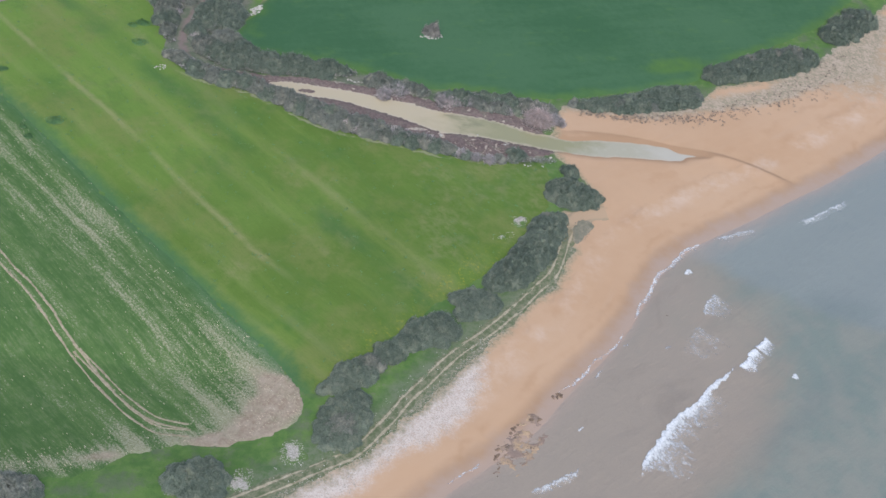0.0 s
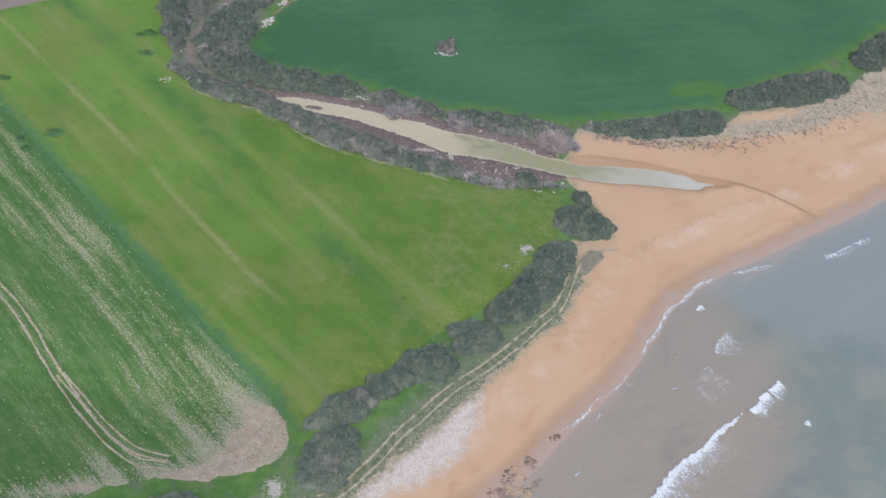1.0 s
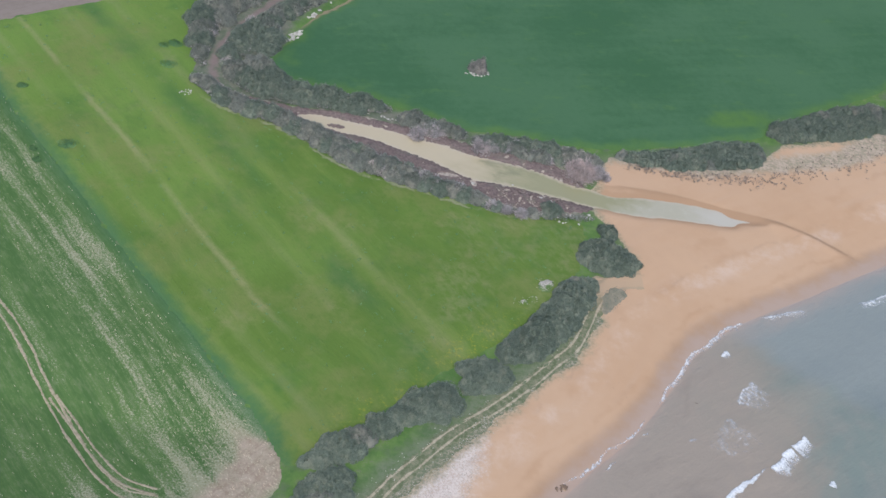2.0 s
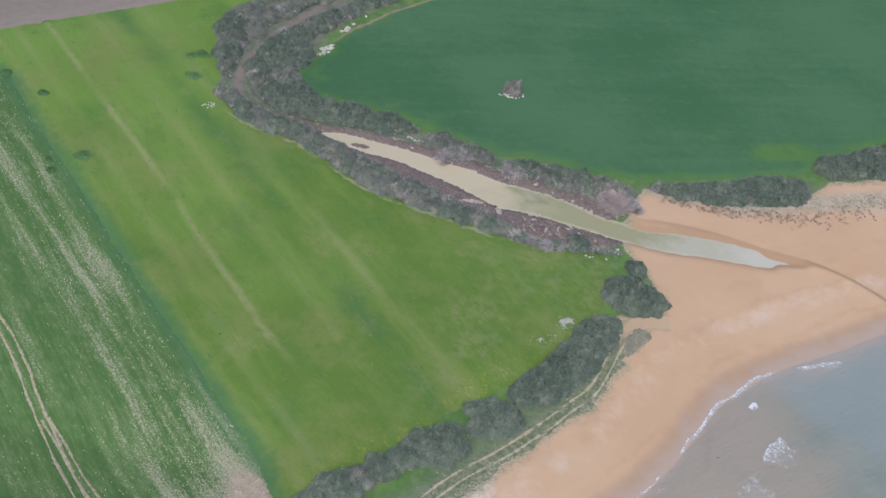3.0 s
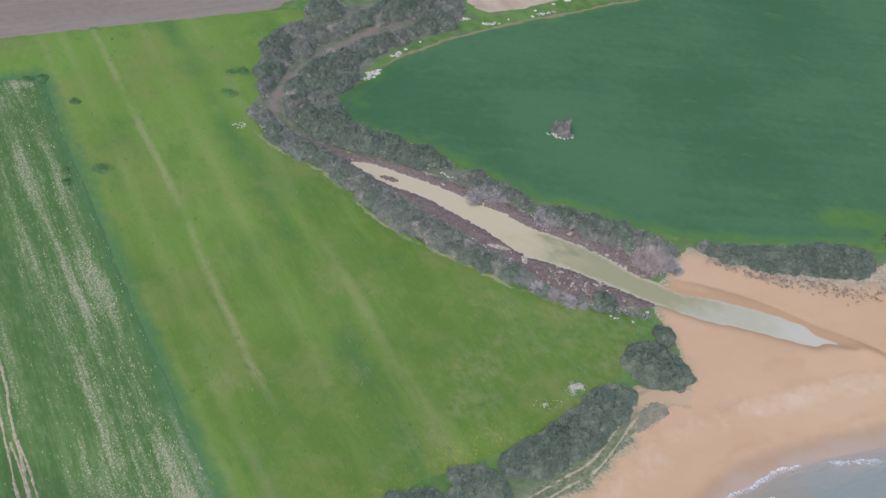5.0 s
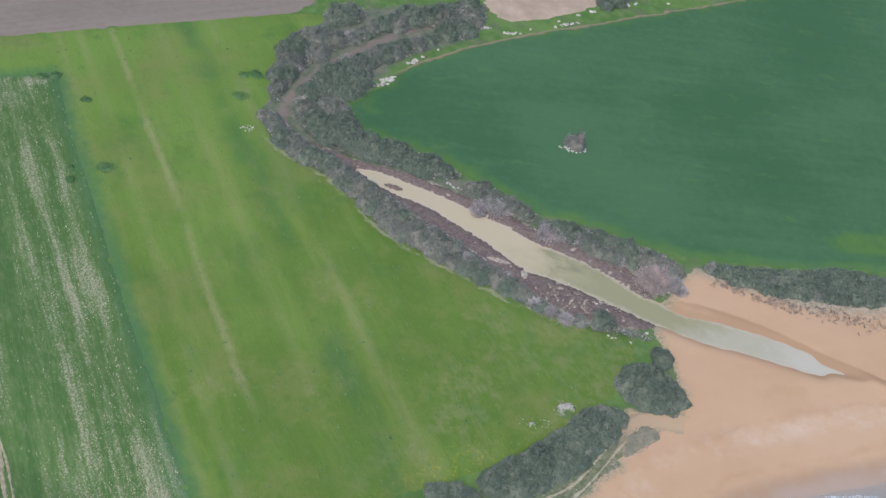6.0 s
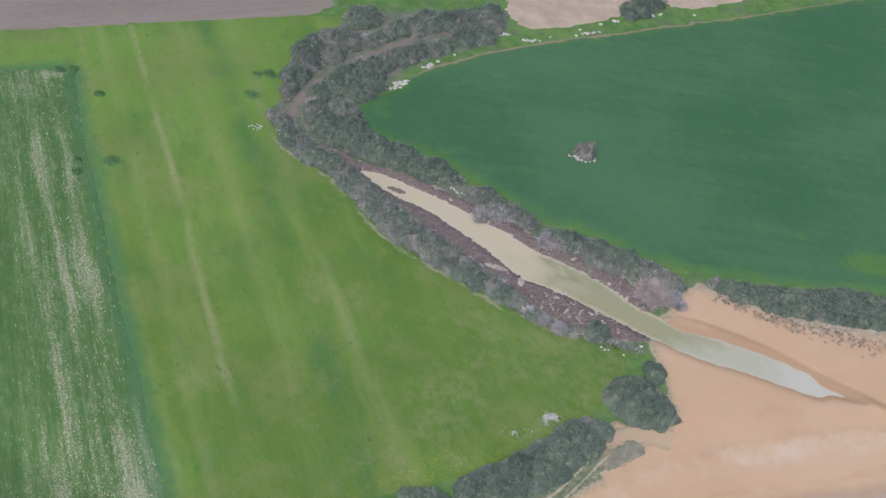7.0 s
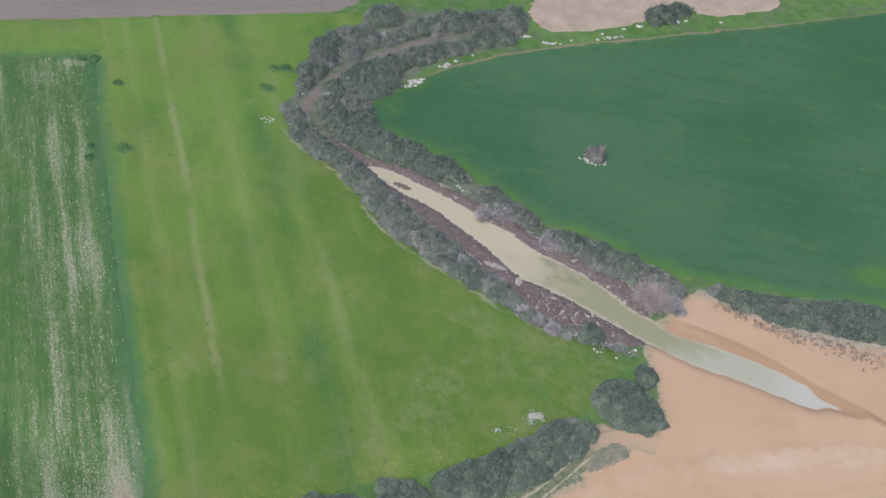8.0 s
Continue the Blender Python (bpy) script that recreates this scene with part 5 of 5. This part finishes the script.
def stones(name, meshes, places, label, category, group, seed, lift=0.0):
    """Single stones: x, y, size."""
    r = np.random.RandomState(seed)
    for px, py, size in places:
        ob = new(name, meshes[r.randint(len(meshes))])
        low = float(ground_z(np.array([px]), np.array([py]))[0])
        ob.matrix_basis = pose(px, py, low + lift + 0.22 * size, r.uniform(-15, 15), r.uniform(-15, 15), r.uniform(0, 360)) @ Matrix.Diagonal((size, size * r.uniform(0.7, 1.1), size, 1))
        tagged(ob, label, category, group)


def heap(cx, cy, rx, ry, turn, count, low, high, seed):
    r = np.random.RandomState(seed)
    c, s = math.cos(radians(turn)), math.sin(radians(turn))
    out = []
    for _ in range(count):
        a, k = r.uniform(0, math.tau), math.sqrt(r.rand())
        u, v = rx * k * math.cos(a), ry * k * math.sin(a)
        out.append((cx + u * c - v * s, cy + u * s + v * c, r.uniform(low, high)))
    return out


stones("stone", PALE, heap(-13.6, 191.6, 2.9, 0.9, 55, 60, 0.10, 0.32, 1), "pale limestone rubble at the edge of the field", "stone", "rubble at the field edge", 1)
stones("stone", PALE, heap(-27.9, 168.2, 1.3, 0.8, 20, 18, 0.08, 0.17, 2), "pale rubble heap at the corner of the crop", "stone", "rubble at the hedge corner", 2, 0.2)
stones("stone", PALE, heap(21.3, 190.6, 2.5, 1.0, 15, 64, 0.07, 0.20, 3), "pale rubble under the lone bush", "stone", "rubble under the lone bush", 3, 0.30)
stones("stone", PALE, heap(-13.2, 205.8, 2.4, 0.8, 40, 20, 0.10, 0.28, 4) + heap(-4.6, 216.6, 2.2, 0.5, 35, 26, 0.10, 0.30, 5) + heap(1.2, 218.2, 2.2, 0.4, 30, 16, 0.10, 0.26, 12) + heap(9.4, 226.6, 3.2, 0.5, 47, 16, 0.10, 0.26, 13) + heap(-11.6, 199.6, 1.2, 0.5, 50, 14, 0.10, 0.28, 14), "pale block beside the upper hedge", "stone", "blocks beside the upper hedge", 4)
stones("stone", PALE, [(-11.5, 200.5, 0.3), (-10.6, 202.0, 0.3), (-9.0, 205.6, 0.25), (0.6, 217.6, 0.25), (4.0, 221.4, 0.3), (8.0, 227.2, 0.25), (10.8, 231.5, 0.35), (12.8, 234.2, 0.35), (13.4, 234.6, 0.3), (18.8, 240.5, 0.4), (20.0, 241.8, 0.35), (26.0, 246.0, 0.3)],
       "pale block on the grass verge of the dark field", "stone", "blocks on the verge", 5)
stones("stone", PALE, heap(2.6, 171.9, 1.1, 0.3, 5, 8, 0.07, 0.16, 51) + heap(6.6, 171.8, 1.5, 0.4, -8, 14, 0.07, 0.18, 52) + [(22.0, 155.4, 0.3), (14.8, 156.3, 0.3), (40.7, 152.9, 0.2), (37.4, 152.6, 0.22), (38.0, 152.4, 0.26), (38.5, 152.7, 0.2), (22.6, 158.4, 0.35), (28.5, 160.8, 0.25),
                       (29.4, 160.3, 0.25), (32.0, 158.6, 0.25), (34.2, 157.8, 0.3), (36.0, 157.4, 0.25), (42.4, 155.8, 0.2)], "pale stone block on the stream bank", "stone", "blocks on the stream bank", 8)
stones("rock", DARK, heap(28.8, 89.8, 1.4, 0.4, 75, 12, 0.10, 0.30, 6) + heap(29.0, 87.0, 1.2, 0.4, 80, 9, 0.10, 0.28, 7) + heap(34.6, 96.2, 0.9, 0.5, 30, 8, 0.12, 0.32, 8) + heap(31.6, 94.2, 1.2, 0.4, 50, 8, 0.10, 0.30, 9)
       + heap(38.2, 100.7, 0.9, 0.5, 20, 9, 0.12, 0.34, 10) + heap(34.6, 90.6, 2.0, 0.5, 60, 9, 0.10, 0.26, 11), "low wet brown rock at the edge of the sea", "rock", "rocks at the water", 6)
stones("rock", DARK, [(57.8, 119.5, 0.4)], "low wet brown rock at the edge of the sea", "rock", "rocks at the water", 7)


fx, fy, x, y = grid(24, 42, 82, 104, 0.2)
shelf = 1.2 * blob(31.4, 91.0, 5.4, 2.0, 62)(x, y) + 0.9 * blob(34.6, 91.4, 4.6, 0.9, 58)(x, y) + 1.0 * blob(34.6, 96.2, 1.4, 0.9, 20)(x, y) + 1.1 * blob(38.2, 100.7, 1.2, 0.7)(x, y)
lift = shelf - 0.72 + 0.32 * waves(x, y, 2.3, 161) + 0.24 * waves(x, y, 1.0, 162) + 0.12 * waves(x, y, 0.5, 164)
z = np.maximum(ground_z(x, y) + 0.06, SEA_LEVEL) + np.where(lift > 0, 0.10 * ease(lift, 0, 0.5) + 0.03 * waves(x, y, 0.6, 163), -0.2)
tagged(surface("rock_shelf", fx, fy, z, lift > -0.2, M_SHELF), "low brown rock shelf with weed at the edge of the sea", "rock shelf", kind="structure")


def pebbles(name, places, low, high, material, seed, label, lift=0.07):
    """Many small stones in one mesh."""
    r = np.random.RandomState(seed)
    n = len(places)
    base = np.array([(1, 0, 0), (0, 1, 0), (-1, 0, 0), (0, -1, 0), (0, 0, 0.8), (0, 0, -0.6)], float)
    tri = np.array([(0, 1, 4), (1, 2, 4), (2, 3, 4), (3, 0, 4), (1, 0, 5), (2, 1, 5), (3, 2, 5), (0, 3, 5)])
    size = r.uniform(low, high, n)
    a = r.uniform(0, math.tau, n)
    p = base[None] * r.uniform(0.6, 1.2, (n, 6, 1)) * size[:, None, None]
    rx = p[..., 0] * np.cos(a)[:, None] - p[..., 1] * np.sin(a)[:, None]
    ry = p[..., 0] * np.sin(a)[:, None] + p[..., 1] * np.cos(a)[:, None]
    z0 = ground_z(places[:, 0], places[:, 1]) + lift
    v = np.stack([rx + places[:, :1], ry + places[:, 1:], p[..., 2] + z0[:, None]], -1).reshape(-1, 3)
    f = (tri[None] + 6 * np.arange(n)[:, None, None]).reshape(-1, 3)
    return tagged(new(name, mesh_of(name, v.tolist(), f.tolist(), material)), label, "pebbles", kind="stuff")


pebbles("pebbles", scatter(R_PEB, 2600, 601, -0.6), 0.025, 0.10, M_STONE, 602, "pale pebbles and shingle along the upper beach")
verge = rounded([(6, 88), (12, 95), (17, 102), (24, 110), (33, 120), (40, 129), (43, 134), (44, 130), (38, 121), (30, 111), (22, 101.5), (15, 93), (9, 85), (2, 81), (-2, 84)])
pebbles("litter_stones", scatter(verge, 340, 611), 0.04, 0.10, M_STONE, 612, "scattered white stones on the verge of the track")
for k, (cx, cy, rx, ry, turn, n, raised) in enumerate(((35.2, 137.2, 1.5, 0.9, 40, 60, 0.55), (1.9, 86.7, 1.4, 2.1, 20, 200, 0.06), (-4.0, 82.2, 1.3, 2.0, 0, 200, 0.06), (32.4, 133.0, 2.4, 0.5, 30, 30, 0.50), (27.8, 108.4, 2.2, 1.2, 45, 90, 0.06))):
    patch = np.array([(cx + a * math.cos(radians(turn)) - b * math.sin(radians(turn)), cy + a * math.sin(radians(turn)) + b * math.cos(radians(turn)))
                      for a, b in ((rx * math.cos(t), ry * math.sin(t)) for t in np.linspace(0, math.tau, 14, endpoint=False))])
    if n != 90:
        field("rubble_patch", patch, (cx - 4, cx + 4, cy - 4, cy + 4), 0.25, raised, M_RUBBLE, "patch of pale grey grit and rubble in the grass", "rubble patch", ragged=0.45)
    pebbles("stone_patch", scatter(patch, n, 640 + k, -0.45), 0.03, 0.09, M_STONE, 620 + k, "pale stones lying in the grass", min(raised, 0.27) + 0.02)

# ---------------------------------------------------------------- weeds, tufts and bare soil
weed_meshes = [crown_mesh("weed_leaves", 1.05, 0.17, 700, 0.085, 90 + k, M_WEED, 0.35, 1.22) for k in range(3)]
for k, (cx, cy, sx) in enumerate(((-33.0, 175.2, 1.15), (-33.6, 181.6, 1.05), (-35.2, 180.4, 0.75), (-42.0, 149.4, 1.15), (-53.6, 161.6, 0.7), (-61.2, 164.6, 0.9), (-63.0, 163.4, 0.7),
                                  (-46.6, 146.8, 0.5), (-45.2, 144.6, 0.6))):
    ob = new("weed_clump", weed_meshes[k % 3])
    ob.matrix_basis = pose(cx, cy, float(ground_z(np.array([cx]), np.array([cy]))[0]) + 0.16, 0, 0, 10 * (k % 5)) @ Matrix.Diagonal((sx * 1.0, sx * 0.95, 1.0, 1))
    tagged(ob, "dark green weed clump standing in the bright crop", "weed", "weed clumps in the crop")

c = scatter(R_CROP[(R_CROP[:, 0] > -99)], 420, 631, 1.0)
r = np.random.RandomState(632)
dots = np.repeat(c, 7, 0) + r.normal(0, 0.16, (len(c) * 7, 2))
tagged(leaf_cloud("small_weeds", np.c_[dots, ground_z(dots[:, 0], dots[:, 1]) + 0.3], 0.10, M_WEED, 633), "tiny dark weeds dotted through the crop", "weeds", kind="stuff")

r = np.random.RandomState(661)
c = scatter(R_STUB[(R_STUB[:, 0] > -99)], 90000, 660, 0.3)
u, v = c[:, 0] * 0.7 - c[:, 1] * 0.714, c[:, 0] * 0.714 + c[:, 1] * 0.7
wob = v + 0.5 * waves(u, v, 18, 662)
gap = ease(waves(u, v * 6, 11, 663), -0.8, 0.7) * ease(waves(u * 1.0, v * 4, 3.5, 664), -0.9, 0.6)
rows_at = ((69.2, 0.28, 0.62), (68.1, 0.34, 0.80), (66.9, 0.30, 0.66), (65.7, 0.26, 0.50), (64.5, 0.24, 0.36), (63.0, 0.30, 0.30), (61.2, 0.24, 0.20), (59.0, 0.4, 0.20), (56.4, 0.3, 0.12), (53.6, 0.6, 0.14), (47.6, 1.2, 0.09), (70.8, 0.2, 0.34), (72.0, 0.12, 0.25))
rate = 0.010 + gap * sum(k * np.exp(-((wob - mid_) / half) ** 2) for mid_, half, k in rows_at)
rate = rate + 0.45 * blob(-4.5, 100, 11, 4.5, -46)(c[:, 0], c[:, 1]) * (0.35 + 0.65 * gap) + 0.30 * blob(-26, 83, 10, 2.2, 16)(c[:, 0], c[:, 1]) + 0.16 * blob(-2.2, 93.8, 9, 6, 55)(c[:, 0], c[:, 1])
c = c[r.rand(len(c)) < rate]
reach = r.uniform(0.06, 0.16, (len(c), 1))
c = np.vstack([c - reach * ROW[:2], c, c + reach * ROW[:2]])
tagged(leaf_cloud("straw_litter", np.c_[c, ground_z(c[:, 0], c[:, 1]) + 0.15 + 0.05 * waves(c[:, 0], c[:, 1], 14, 5) * 1.0 + 0.04 * r.rand(len(c))], 0.055, M_STRAW, 665, 0.5), "bits of pale dry straw lying in the thin crop", "straw", kind="stuff")

dune_line = np.array([(49.5, 170.9), (54.7, 170.8), (60.8, 170.9), (67.3, 172.3), (73, 173.4), (80, 176.5), (88, 181), (96, 186.5), (104, 193), (113, 203)], float)
r = np.random.RandomState(641)
spots = []
for k in range(420):
    t = r.rand() * (len(dune_line) - 1.001)
    i = int(t)
    q = dune_line[i] + (t - i) * (dune_line[i + 1] - dune_line[i])
    spots.append(q + r.normal(0, 0.35 + 0.035 * t * t, 2) + (0, 0.9 * (k % 2)))
spots = np.array(spots)
tuft = np.repeat(spots, 12, 0) + r.normal(0, 0.19, (len(spots) * 12, 2)) * np.repeat(r.uniform(0.4, 1.6, (len(spots), 1)), 12, 0)
tagged(leaf_cloud("dune_tufts", np.c_[tuft, ground_z(tuft[:, 0], tuft[:, 1]) + 0.1 + 0.2 * r.rand(len(tuft))], 0.095, M_TUFT, 642, 0.9), "dry grey-brown tufts dotted over the sand below the hedge", "tufts", kind="stuff")
mound = rounded([(44.1, 133.2), (43.5, 135.9), (44.9, 138.8), (47.0, 140.2), (48.9, 139.0), (47.6, 136.8), (46.2, 134.0)], True, 1)
field("dune_grass", mound, (42, 51, 131, 142), 0.2, 0.16, M_DUNE, "thin grey-green patch of dune grass beside the track", "dune grass", ragged=0.35)
c = scatter(mound, 320, 651, 0.1)
tagged(leaf_cloud("dune_grass_blades", np.c_[c, ground_z(c[:, 0], c[:, 1]) + 0.18 + 0.15 * np.random.RandomState(652).rand(len(c))], 0.07, M_OLIVE, 653), "grey-green blades on the dune grass patch", "dune grass", kind="stuff")

BARE = rounded([(-9.0, 228.0), (-3.4, 220.8), (1.9, 223.0), (8.5, 230.0), (14.0, 237.0), (14.0, 243.1), (19.3, 246.0), (24.0, 246.5), (31.0, 254.6), (36, 262), (20, 275), (-8, 255)])
field("bare_soil_patch", BARE, (-12, 40, 218, 278), 1.0, 0.04, M_BARE, "pale pinkish bare soil beyond the dark field", "bare soil")
